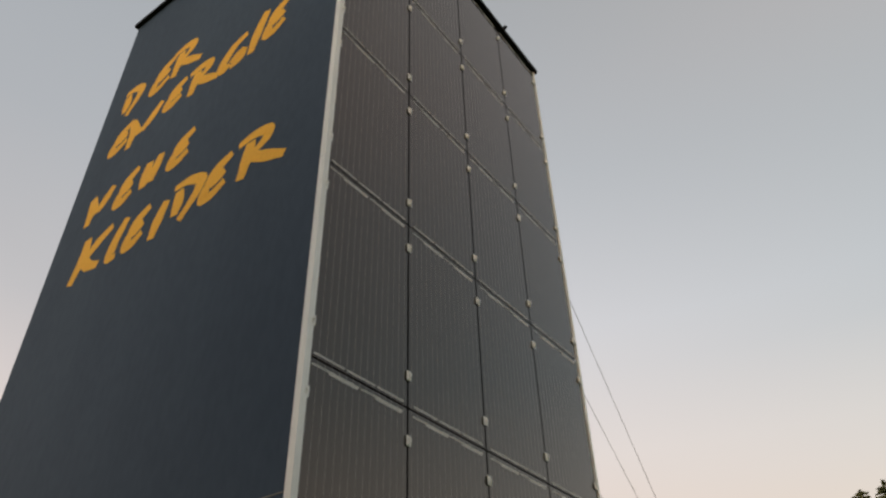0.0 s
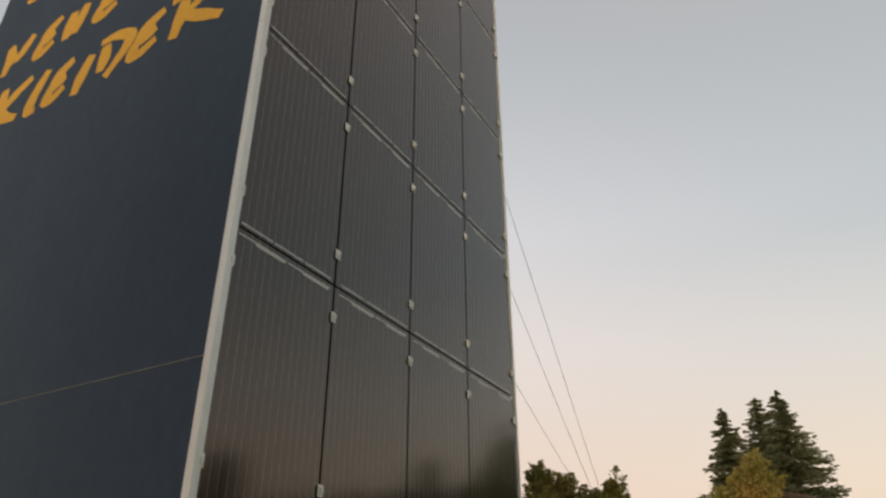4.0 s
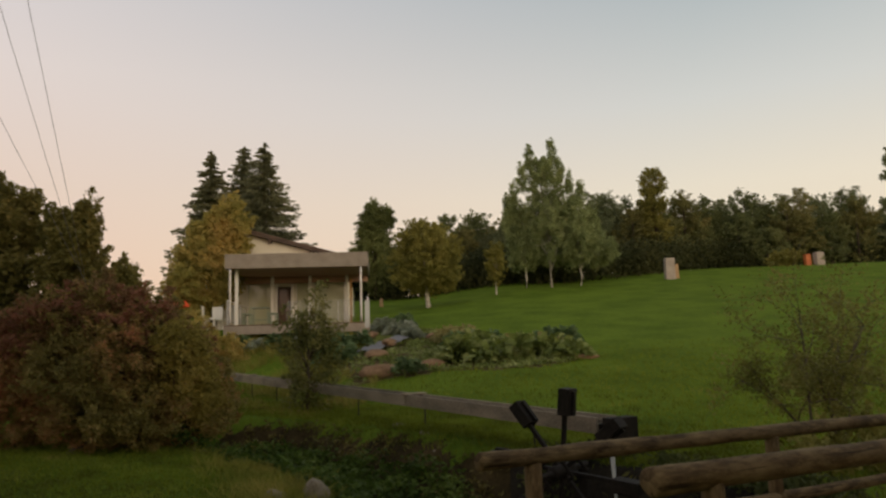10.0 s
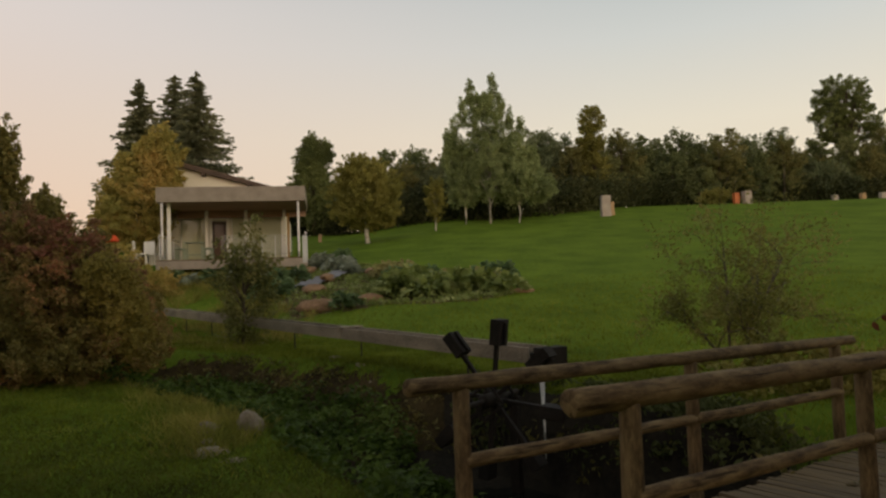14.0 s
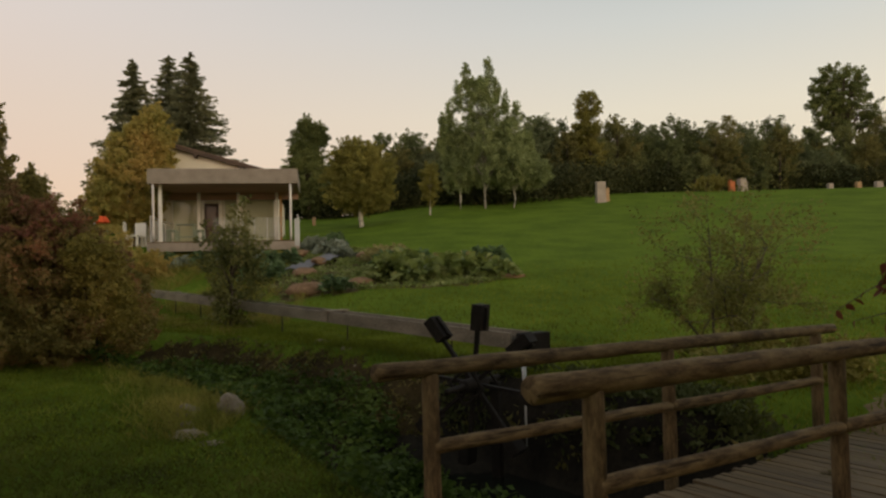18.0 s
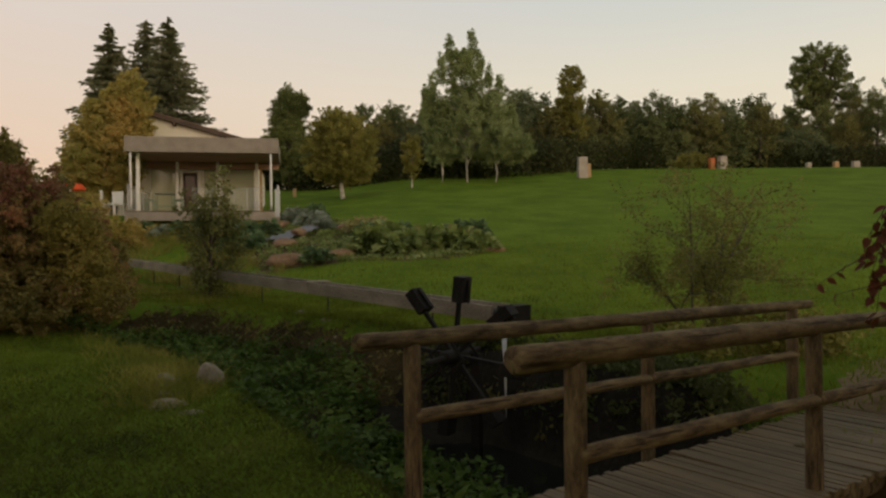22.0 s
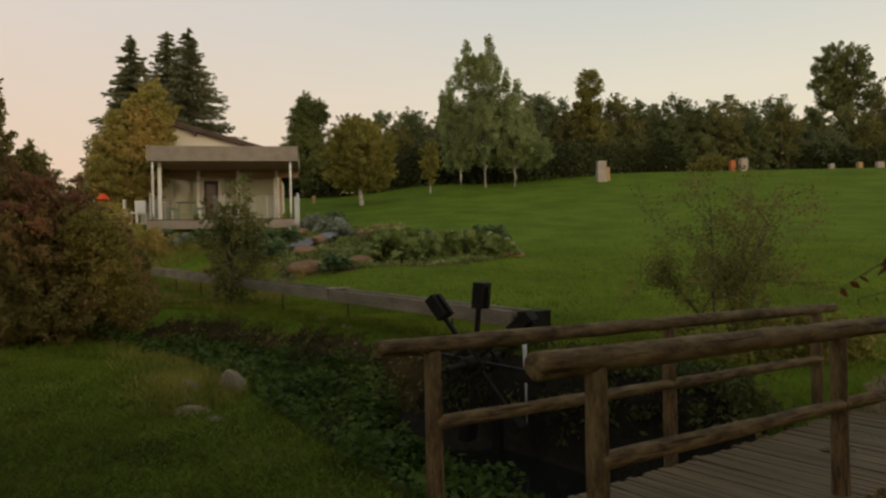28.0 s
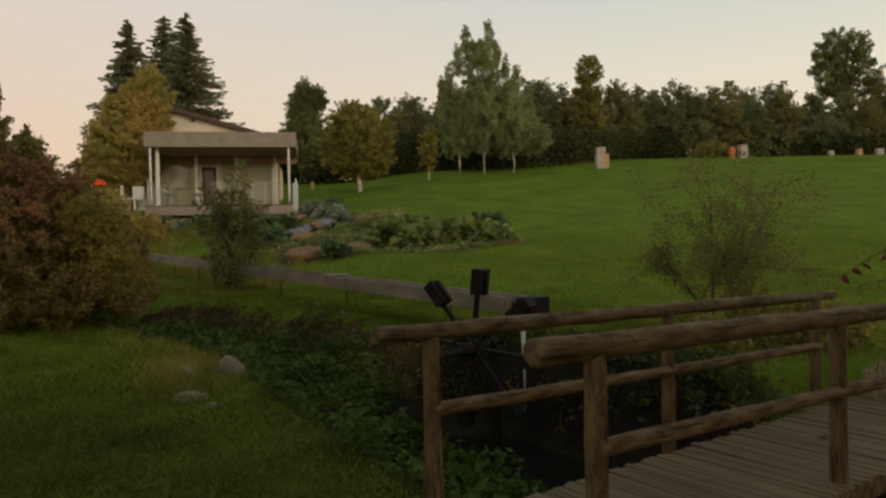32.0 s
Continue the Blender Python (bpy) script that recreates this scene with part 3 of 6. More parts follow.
# each letter of the four lines: its left and right end from the rear corner, its foot and its top
WORDS = (
    (("D", 3.78, 3.40, 8.52, 9.02), ("E", 3.18, 2.80, 8.55, 9.06), ("R", 2.84, 2.24, 8.58, 9.12)),
    (("E", 3.70, 3.34, 7.84, 8.26), ("N", 3.38, 2.80, 7.76, 8.24), ("E", 2.72, 2.40, 7.98, 8.36), ("R", 2.34, 1.78, 7.92, 8.38), ("G", 1.80, 1.40, 7.90, 8.36), ("I", 1.34, 1.06, 7.92, 8.52), ("E", 1.10, 0.78, 7.98, 8.48)),
    (("N", 3.70, 3.30, 6.78, 7.20), ("E", 3.16, 2.86, 6.77, 7.22), ("U", 2.72, 2.46, 6.80, 7.20), ("E", 2.29, 1.96, 6.83, 7.25)),
    (("K", 3.58, 3.03, 5.97, 6.53), ("L", 2.98, 2.70, 5.97, 6.48), ("E", 2.70, 2.40, 5.99, 6.44), ("I", 2.28, 2.08, 5.94, 6.36), ("D", 2.03, 1.58, 5.96, 6.46), ("E", 1.58, 1.22, 6.00, 6.45), ("R", 1.14, 0.50, 5.99, 6.52)),
)
lettering = new("lettering")
lettering.parent = tower
tagged(lettering, "ochre brush lettering that reads der energie neue kleider")
for word in WORDS:
    for ch, y0, y1, z0, z1 in word:
        ob = part("letter", brush(STROKES[ch], y0 - y1, z1 - z0, 0.068), M["ochre"], lettering)
        ob.matrix_basis = Matrix.Translation((0.0125, y0, z0)) @ Matrix(((0, 0, -1, 0), (-1, 0, 0, 0), (0, 1, 0, 0), (0, 0, 0, 1)))

# ---- the log footbridge ----
BD, BN = Vector((0.58, 0.81)).normalized(), Vector((0.81, -0.58)).normalized()


def bridge_at(along, across, z):
    p = BD * along + BN * across
    return site(p.x, p.y, z)


footbridge = group_at("footbridge", "timber footbridge with a plank deck and round log railings", "bridge")
DECK_Z = -0.1


def rail_side(across, first, top_z, fall, low_z, low_fall, r_top, r_end, lead):
    """Three posts 2.2 m apart, a top rail lying on them and lower rails between them; both fall along the bridge."""
    posts = [first, first + 2.2, first + 4.4]
    for a in posts:
        lean = 0.012 * math.sin(a * 3)
        z = top_z - fall * (a - first) - r_top * 0.55
        log_part("post", bridge_at(a + 0.015, across, DECK_Z - 0.75), bridge_at(a + lean, across, z), 0.056, M["log"], footbridge, r2=0.05, rough=0.07, seed=a + across)
    a0, a1 = first - lead, first + 4.75
    log_part("top_rail", bridge_at(a0, across, top_z + fall * lead), bridge_at(a1, across, top_z - fall * (a1 - first)), r_top, M["log"], footbridge, r2=r_end, rough=0.16, rings=40, seed=across)
    for p, q in ((first, first + 2.2), (first + 2.2, first + 4.45)):
        log_part("lower_rail", bridge_at(p, across - 0.02, low_z - low_fall * (p - first)), bridge_at(q, across - 0.02, low_z - low_fall * (q - first)), 0.043, M["log"], footbridge, r2=0.039, rough=0.16, rings=20, seed=p)


A1 = 0.58 * 4.24 + 0.81 * -0.11 + 0.035
B1 = 0.58 * 3.26 + 0.81 * 0.67
rail_side(3.5, A1, 0.926, 0.0180, 0.468, 0.0207, 0.052, 0.046, 0.37)
rail_side(2.25, B1, 0.984, 0.0245, 0.523, 0.0255, 0.062, 0.054, 0.37)
plank_me = mesh_of("deck_plank", box(0.0592, 1.14, 0.045, (0, 0, 0), 0.006), M["deck"])
ang = math.atan2(AY, AX) - math.atan2(BD.y, BD.x)
for k in range(92):
    c = bridge_at(A1 - 0.9 + 0.0625 * k, 2.71 + random.uniform(-0.012, 0.012), DECK_Z - 0.022)
    piece("deck_plank", plank_me, footbridge, Matrix.Translation(c) @ Matrix.Rotation(ang + random.uniform(-0.008, 0.008), 4, "Z") @ pose(0, random.uniform(-0.02, 0.02), random.uniform(-0.004, 0.004), random.uniform(-0.6, 0.6)))
for off in (2.3, 3.05):
    part("beam", log(bridge_at(A1 - 0.9, off, DECK_Z - 0.15), bridge_at(A1 + 4.9, off, DECK_Z - 0.15), 0.09), M["log"], footbridge, smooth=True)

# ---- flume and water wheel ----
FLUME_A, FLUME_B = Vector((8.6, 0.92, 0.73)), Vector((22.7, -9.55, 1.1))
flume = group_at("flume", "grey weathered wooden water trough on short stakes", "flume")
M["dark_stake"] = surface("dark_stake", (0.02, 0.016, 0.012), (0.07, 0.055, 0.04), 4, 40, 0.8, bump=0.4)
M["water"] = surface("dark_water", (0.006, 0.008, 0.006), (0.012, 0.014, 0.010), 2, 12, 0.08, bump=0.25, depth=0.02)
fdir = (FLUME_B - FLUME_A)


def flume_at(f, side, dz):
    p = FLUME_A + (FLUME_B - FLUME_A) * f
    n = Vector((fdir.y, -fdir.x)).normalized() * -1
    return site(p.x + n.x * side, p.y + n.y * side, p.z + dz)


def beam(p, q, wide, high, bm=None):
    """A sawn board between two points, standing on edge."""
    p, q = Vector(p), Vector(q)
    d = (q - p)
    m = Matrix.Translation((p + q) / 2) @ Matrix.Rotation(math.atan2(d.y, d.x), 4, "Z") @ Matrix.Rotation(-math.asin(d.z / d.length), 4, "Y")
    bm = bm or bmesh.new()
    made = bmesh.ops.create_cube(bm, size=1, matrix=m @ Matrix.Diagonal((d.length, wide, high, 1)))
    bmesh.ops.bevel(bm, geom=list({e for v in made["verts"] for e in v.link_edges}), offset=0.005, segments=1, affect="EDGES")
    return bm


joints = [0.0, 0.262, 0.56, 0.8, 1.0]
for f0, f1 in zip(joints, joints[1:]):
    for side in (-0.15, 0.15):
        part("side_board", beam(flume_at(f0, side, -0.092), flume_at(f1 - 0.001, side, -0.092), 0.035, 0.185), M["old_wood"], flume)
    part("floor_board", beam(flume_at(f0, 0, -0.165), flume_at(f1 - 0.001, 0, -0.165), 0.26, 0.03), M["old_wood"], flume)
for f in joints[1:-1]:
    part("joint_batten", beam(flume_at(f, -0.22, 0.012), flume_at(f, 0.22, 0.012), 0.16, 0.025), M["old_wood"], flume)
for f in (0.085, 0.25, 0.40, 0.55, 0.68, 0.8):
    q, p = flume_at(f, 0.1, -0.18), FLUME_A.lerp(FLUME_B, f)
    part("stake", log((q.x, q.y, float(ground(p.x, p.y)) - 0.3), q, 0.013, seg=8, rings=3), M["dark_stake"], flume)
part("water", beam(flume_at(0.001, 0, -0.08), flume_at(0.99, 0, -0.08), 0.25, 0.02), M["water"], flume)

wheel = group_at("watermill", "dark wet wooden mill wheel with eight square paddles", "water mill")
HUB = Vector((7.55, 0.31, 0.30))
wheel.matrix_basis = Matrix.Translation(site(HUB.x, HUB.y, HUB.z)) @ Matrix.Rotation(math.atan2(AY, AX) + 1.012, 4, "Z")
part("hub", log((0, -0.22, 0), (0, 0.22, 0), 0.07, rings=3), M["black_wood"], wheel, smooth=True)
part("axle", log((0, -0.55, 0), (0, 0.55, 0), 0.03, rings=3, seg=10), M["black_wood"], wheel, smooth=True)
for k in range(8):
    m = Matrix.Rotation(radians(-6 + 45 * k), 4, "Y")
    for name, bm in (("spoke", box(0.04, 0.05, 0.62, (0, 0, 0.33), 0.005)), ("paddle", box(0.12, 0.19, 0.27, (-0.02, 0, 0.70), 0.008)), ("paddle_batten", box(0.03, 0.05, 0.24, (-0.095, 0, 0.69), 0.005))):
        part(name, bm, M["black_wood"], wheel).matrix_basis = m
for y in (-0.16, 0.16):
    for k in range(4):
        a, b = radians(45 * k * 2 - 6), radians(45 * (k * 2 + 2) - 6)
        part("brace", beam((0.2 * math.sin(a), y, 0.2 * math.cos(a)), (0.2 * math.sin(b), y, 0.2 * math.cos(b)), 0.02, 0.03), M["black_wood"], wheel)
fr = group_at("trestle", "dark timber post that carries the mill axle", "trestle", wheel.matrix_basis.copy())
for y in (-0.48,):
    part("leg", box(0.10, 0.10, 1.5, (0, y, -0.79), 0.008), M["black_wood"], fr)
M["falling_water"] = surface("falling_water", (0.30, 0.32, 0.30), (0.62, 0.64, 0.60), 3, 30, 0.2, bump=0.4, stretch=(2, 2, 0.2))
spout = group_at("water_jet", "thin pale jet of water falling from the flume", "water")
fa = flume_at(0.0, 0, -0.16)
for off in (0.0,):
    q = fa + Vector((AX * -0.05, AY * -0.05, 0)) + (flume_at(0, off, 0) - flume_at(0, 0, 0))
    dq = Vector((-AX * 0.4 - AY * 0.02, -AY * 0.4 + AX * 0.02, 0))
    part("stream", tube([q, q + dq * 0.6 + Vector((0, 0, -0.04)), q + dq * 1.0 + Vector((0, 0, -0.25)), q + dq * 1.25 + Vector((0, 0, -0.6)), q + dq * 1.35 + Vector((0, 0, -1.05))], [0.05, 0.042, 0.026, 0.014, 0.008], seg=8), M["falling_water"], spout, smooth=True)
part("spout_board", beam(flume_at(-0.012, -0.19, -0.11), flume_at(-0.012, 0.19, -0.11), 0.18, 0.25), M["black_wood"], flume)


# ---- terrace pavilion and house ----
M["fascia"] = surface("grey_boarding", (0.20, 0.165, 0.13), (0.34, 0.29, 0.235), 2, 30, 0.7, bump=0.3, stretch=(1, 0.15, 1))
M["soffit"] = surface("brown_soffit", (0.27, 0.155, 0.10), (0.42, 0.26, 0.175), 3, 30, 0.7, bump=0.3, stretch=(0.2, 1, 1))
M["plaster"] = surface("cream_plaster", (0.66, 0.62, 0.50), (0.77, 0.73, 0.61), 2, 40, 0.9, bump=0.2)
M["white_paint"] = surface("white_paint", (0.76, 0.73, 0.66), (0.86, 0.84, 0.78), 3, 40, 0.5, bump=0.1)
M["tiles"] = surface("brown_roof_tiles", (0.08, 0.05, 0.04), (0.2, 0.13, 0.10), 3, 12, 0.8, bump=0.6)
M["dark_wood"] = surface("dark_brown_wood", (0.04, 0.025, 0.018), (0.10, 0.065, 0.045), 3, 30, 0.7, bump=0.3)
M["steel"] = surface("galvanised_steel", (0.42, 0.42, 0.42), (0.6, 0.6, 0.6), 4, 50, 0.4, 0.8, bump=0.05)
M["red_cloth"] = surface("orange_red_cloth", (0.6, 0.07, 0.015), (0.75, 0.11, 0.03), 3, 40, 0.8, bump=0.1)
gm2, gn, gl, gb = material("window_glass")
gb.inputs["Base Color"].default_value = (0.13, 0.085, 0.06, 1)
gb.inputs["Roughness"].default_value = 0.05
M["brown_pane"] = gm2

# local frame of the pavilion: x along its front to the right, y away from the viewer
tl, tr = site(28.0, -11.4), site(29.0, -5.78)
TL = (tr - tl).length
tang = math.atan2((tr - tl).y, (tr - tl).x)
TM = Matrix.Translation((tl.x, tl.y, 0)) @ Matrix.Rotation(tang, 4, "Z")
ROOF_T, ROOF_B, DECK_T = 5.66, 5.07, 2.8
terrace = group_at("terrace", "raised timber terrace with a flat grey canopy", "terrace", TM)
part("canopy", box(TL, 4.6, 0.1, (TL / 2, 2.3, ROOF_T - 0.12)), M["soffit"], terrace)
part("fascia", box(TL + 0.04, 0.04, ROOF_T - ROOF_B, (TL / 2, 0, (ROOF_T + ROOF_B) / 2), 0.008), M["fascia"], terrace, "grey boarded canopy fascia")
for x in (0.0, TL):
    part("side_fascia", box(0.04, 4.6, ROOF_T - ROOF_B, (x, 2.32, (ROOF_T + ROOF_B) / 2), 0.008), M["fascia"], terrace)
part("soffit", box(TL - 0.1, 4.5, 0.04, (TL / 2, 2.3, ROOF_B + 0.06)), M["soffit"], terrace, "brown boarded underside")
deck_me = mesh_of("deck_board", box(TL + 0.1, 0.13, 0.04, (0, 0, 0), 0.006), M["deck"])
for k in range(32):
    piece("deck_board", deck_me, terrace, pose(TL / 2, 0.1 + 0.14 * k, DECK_T - 0.02))
part("front_beam", box(TL + 0.1, 0.08, 0.34, (TL / 2, 0.02, DECK_T - 0.22), 0.01), M["fascia"], terrace)
for x in (0.35, TL - 0.3):
    part("foundation_pier", box(0.3, 0.3, 1.2, (x, 0.3, DECK_T - 0.98), 0.02), M["white_paint"], terrace)
for x in (0.18, TL - 0.28):
    part("front_post", log((x, 0.1, DECK_T), (x, 0.1, ROOF_B), 0.05, rough=0), M["steel"], terrace, "slim grey steel post", smooth=True)
for x, y in ((0.33, 0.7), (1.32, 3.9), (3.02, 3.9), (4.70, 3.9)):
    part("inner_post", box(0.13, 0.13, ROOF_B - DECK_T + 0.1, (x, y, (ROOF_B + DECK_T) / 2), 0.01), M["white_paint"], terrace, "white timber post")
house = group_at("house", "cream plastered house with a low brown gable roof", "house", TM)
part("terrace_wall", box(5.6, 0.2, 3.0, (1.8, 4.74, DECK_T + 1.3)), M["plaster"], house)
# pane base colour includes a yellowish sky reflection, besides the glossy coat
glz, _n, _l, glb = material("pale_glazing")
glb.inputs["Base Color"].default_value = (0.44, 0.44, 0.27, 1)
glb.inputs["Roughness"].default_value = 0.5
glb.inputs["Coat Weight"].default_value, glb.inputs["Coat Roughness"].default_value, glb.inputs["Coat IOR"].default_value = 1.0, 0.04, 1.7
M["glazing"] = glz
for x0, x1 in ((0.06, 1.22), (2.3, 2.92), (3.12, 4.58)):
    pw = part("terrace_window", box(x1 - x0, 0.05, 1.95, ((x0 + x1) / 2, 4.6, DECK_T + 1.12), 0.006), M["white_paint"], house, "wide window, yellowish sky reflection put into the pane colour")
    part("pane", box(x1 - x0 - 0.1, 0.02, 1.85, ((x0 + x1) / 2, 4.57, DECK_T + 1.12)), M["glazing"], pw)
part("header_beam", box(TL - 0.1, 0.2, 0.3, (TL / 2, 4.1, ROOF_B - 0.1), 0.01), M["soffit"], terrace, "brown header beam")
for x, w in ((1.77, 0.62),):
    if w:
        d = part("glass_door", box(w, 0.06, 1.9, (x, 4.58, DECK_T + 0.95), 0.01), M["dark_wood"], house)
        part("pane", box(w - 0.2, 0.02, 1.6, (x, 4.54, DECK_T + 0.95)), M["brown_pane"], d)
        part("door_head", box(w + 0.24, 0.1, 0.12, (x, 4.57, DECK_T + 2.06), 0.008), M["white_paint"], d)
        for sx in (-w / 2 - 0.06, w / 2 + 0.06):
            part("door_frame", box(0.12, 0.1, 2.0, (x + sx, 4.57, DECK_T + 1.0), 0.008), M["white_paint"], d)
# gable wall with its verge, the roof falls to the right from a ridge hidden by the yellow tree
RX, RZ, SL = -1.6, 7.72, 0.285
bm = bmesh.new()
ring = [(-2.0, DECK_T - 1.2), (4.6, DECK_T - 1.2), (4.6, RZ - SL * (4.6 - RX)), (RX, RZ), (-2.0, RZ - SL * (RX + 2.0))]
fr_ = [bm.verts.new((x, 4.86, z)) for x, z in ring]
bk_ = [bm.verts.new((x, 5.16, z)) for x, z in ring]
bm.faces.new(fr_)
bm.faces.new(list(reversed(bk_)))
for i in range(5):
    j = (i + 1) % 5
    bm.faces.new((fr_[j], fr_[i], bk_[i], bk_[j]))
part("gable_wall", bm, M["plaster"], house)
part("right_wall", box(0.3, 10, 4.2, (4.45, 10.2, DECK_T + 0.5)), M["plaster"], house)
for sgn, far in ((1, 5.3), (-1, -2.3)):
    a, b = Vector((RX, 0, RZ)), Vector((far, 0, RZ - SL * abs(far - RX)))
    d = b - a
    tilt = Matrix.Rotation(-math.atan2(d.z, d.x), 4, "Y")
    part("roof", box(d.length, 11.0, 0.09, ((a + b) / 2 + Vector((0, 10.05, 0.17))), 0.01, turn=tilt), M["tiles"], house, "brown tiled roof slope")
    part("verge_board", box(d.length, 0.04, 0.17, ((a + b) / 2 + Vector((0, 4.52, 0.08))), 0.01, turn=tilt), M["dark_wood"], house, "brown verge board")
for x in (-0.4, 1.1, 3.1):
    z = RZ - SL * (x - RX)
    part("purlin", box(0.14, 0.4, 0.18, (x, 4.7, z - 0.06), 0.01), M["dark_wood"], house)
# balustrades, stools, tables and lamps of the terrace
gm3, gn3, gl3, gb3 = material("frosted_panel")
gb3.inputs["Base Color"].default_value = (0.62, 0.64, 0.62, 1)
gb3.inputs["Roughness"].default_value = 0.25
gb3.inputs["Alpha"].default_value = 0.55
M["frosted"] = gm3
gm4, gn4, gl4, gb4 = material("clear_panel")
gb4.inputs["Base Color"].default_value = (0.5, 0.52, 0.5, 1)
gb4.inputs["Roughness"].default_value, gb4.inputs["Alpha"].default_value = 0.1, 0.10
M["clear_panel"] = gm4
rail = group_at("balustrade", "low balustrade with pale glass panels and steel uprights", "balustrade", TM)
for x in (0.06, TL - 0.02):
    for k in range(3):
        part("glass_panel", box(0.02, 1.3, 0.8, (x, 0.85 + 1.4 * k, DECK_T + 0.5), 0.004), M["frosted"], rail)
        part("upright", box(0.04, 0.04, 1.0, (x, 0.15 + 1.4 * k, DECK_T + 0.5), 0.004), M["steel"], rail)
    part("handrail", box(0.05, 4.4, 0.04, (x, 2.3, DECK_T + 1.0), 0.006), M["steel"], rail)
for k in range(4):
    part("front_panel", box(0.66, 0.012, 0.85, (2.75 + 0.7 * k, 0.06, DECK_T + 0.5), 0.003), M["clear_panel"], rail, "clear glass panel")
part("end_panel", box(0.2, 0.03, 1.1, (TL - 0.04, -0.04, DECK_T + 0.3), 0.006), M["frosted"], rail)
for x in (4.5, 4.0):
    part("front_bar", box(0.02, 0.02, 0.9, (x, 0.08, DECK_T + 0.45)), M["steel"], rail)
# warm glow on the terrace's right column, put into this post's colour
part("warm_post", box(0.1, 0.12, ROOF_B - DECK_T - 0.1, (4.88, 3.8, (ROOF_B + DECK_T) / 2 - 0.05), 0.01), surface("warm_lit_wood", (0.35, 0.18, 0.05), (0.5, 0.27, 0.08), 2, 30, 0.5, bump=0.2, stretch=(1, 1, 0.1)), terrace, "timber post with the warm glow put into its colour")


M["mint"] = surface("pale_green_metal", (0.20, 0.25, 0.17), (0.30, 0.36, 0.26), 4, 40, 0.5, bump=0.05)


def garden_table(x, y):
    t = group_at("garden_table", "pale green metal garden table on the terrace", "table", TM @ pose(x, y, DECK_T), "terrace furniture")
    part("tabletop", box(0.75, 0.75, 0.035, (0, 0, 0.76), 0.008), M["mint"], t)
    for sx in (-0.33, 0.33):
        for sy in (-0.33, 0.33):
            part("leg", box(0.035, 0.035, 0.74, (sx, sy, 0.37), 0.004), M["mint"], t)
    for sy in (-0.33, 0.33):
        part("stretcher", box(0.66, 0.025, 0.025, (0, sy, 0.25), 0.003), M["mint"], t)
    return t


def garden_stool(x, y):
    t = group_at("garden_stool", "pale green metal stool on the terrace", "stool", TM @ pose(x, y, DECK_T), "terrace furniture")
    part("seat", box(0.36, 0.36, 0.045, (0, 0, 0.50), 0.015), M["mint"], t)
    for sx in (-0.15, 0.15):
        for sy in (-0.15, 0.15):
            part("leg", box(0.03, 0.03, 0.48, (sx, sy, 0.24), 0.004), M["mint"], t)
    part("footrest", box(0.3, 0.02, 0.02, (0, -0.15, 0.16)), M["mint"], t)
    return t


garden_table(1.15, 1.6)
for x, y in ((0.65, 1.2), (0.6, 2.0), (1.7, 1.3), (1.65, 2.1)):
    garden_stool(x, y)
# orange parasol and white garden furniture beside the house
pu, pv = 27.0, -13.0
par = group_at("parasol", "orange red parasol on a pale pole", "parasol", Matrix.Translation(on_ground(pu, pv) + Vector((0, 0, -0.15))))
part("pole", log((0, 0, 0), (0, 0, 1.52), 0.035, seg=8, rings=2), M["white_paint"], par, smooth=True)
bm = bmesh.new()
bmesh.ops.create_cone(bm, cap_ends=False, segments=8, radius1=0.56, radius2=0.42, depth=0.22, matrix=Matrix.Translation((0, 0.0, 1.42)))
part("canopy", bm, M["red_cloth"], par, "orange red cloth")
for n, (u, v) in enumerate(((28.6, -12.3), (29.6, -12.2))):
    c = group_at("garden_chair", "white garden chair beside the terrace", "chair", Matrix.Translation(on_ground(u, v)) @ Matrix.Rotation(n * 1.1, 4, "Z"), "garden chairs")
    part("seat", box(0.5, 0.5, 0.05, (0, 0, 0.44), 0.02), M["white_paint"], c)
    part("backrest", box(0.5, 0.05, 0.5, (0, 0.24, 0.72), 0.02), M["white_paint"], c)
    for sx in (-0.21, 0.21):
        for sy in (-0.21, 0.21):
            part("leg", box(0.04, 0.04, 0.44, (sx, sy, 0.22), 0.005), M["white_paint"], c)


# ---- trees and shrubs ----
def clumps(rng, lobes, count, per, spread, lift=0.35):
    """Points in sprays that reach outwards and up, inside overlapping ellipsoids (centre, radii), thicker towards their skin."""
    lobes = [(np.array(c, float), np.array(r, float)) for c, r in lobes]
    vol = np.array([np.prod(r) ** 0.5 for _, r in lobes])
    pick = rng.choice(len(lobes), count, p=vol / vol.sum())
    d = rng.normal(size=(count, 3))
    d /= np.linalg.norm(d, axis=1)[:, None]
    rad = rng.uniform(0.25, 1.0, count) ** 0.45 * rng.uniform(0.80, 1.10, count)
    c = np.array([lobes[i][0] for i in pick]) + d * rad[:, None] * np.array([lobes[i][1] for i in pick])
    way = d * np.array([1, 1, 0.6]) + np.array([0, 0, lift]) + rng.normal(size=(count, 3)) * 0.3
    way /= np.linalg.norm(way, axis=1)[:, None]
    long = spread * rng.uniform(0.7, 2.2, count)
    per_each = rng.integers(max(1, int(per * 0.5)), int(per * 1.5) + 1, count)
    pts, way, long = np.repeat(c, per_each, 0), np.repeat(way, per_each, 0), np.repeat(long, per_each)
    f = rng.uniform(-0.8, 1.0, len(pts))
    thin = np.clip(rng.normal(size=pts.shape), -1.8, 1.8) * (spread * 0.62 * (1.05 - 0.75 * np.clip(f, 0, 1)))[:, None]
    return c, pts + way * (f * long)[:, None] + thin * np.array([1, 1, 0.8])


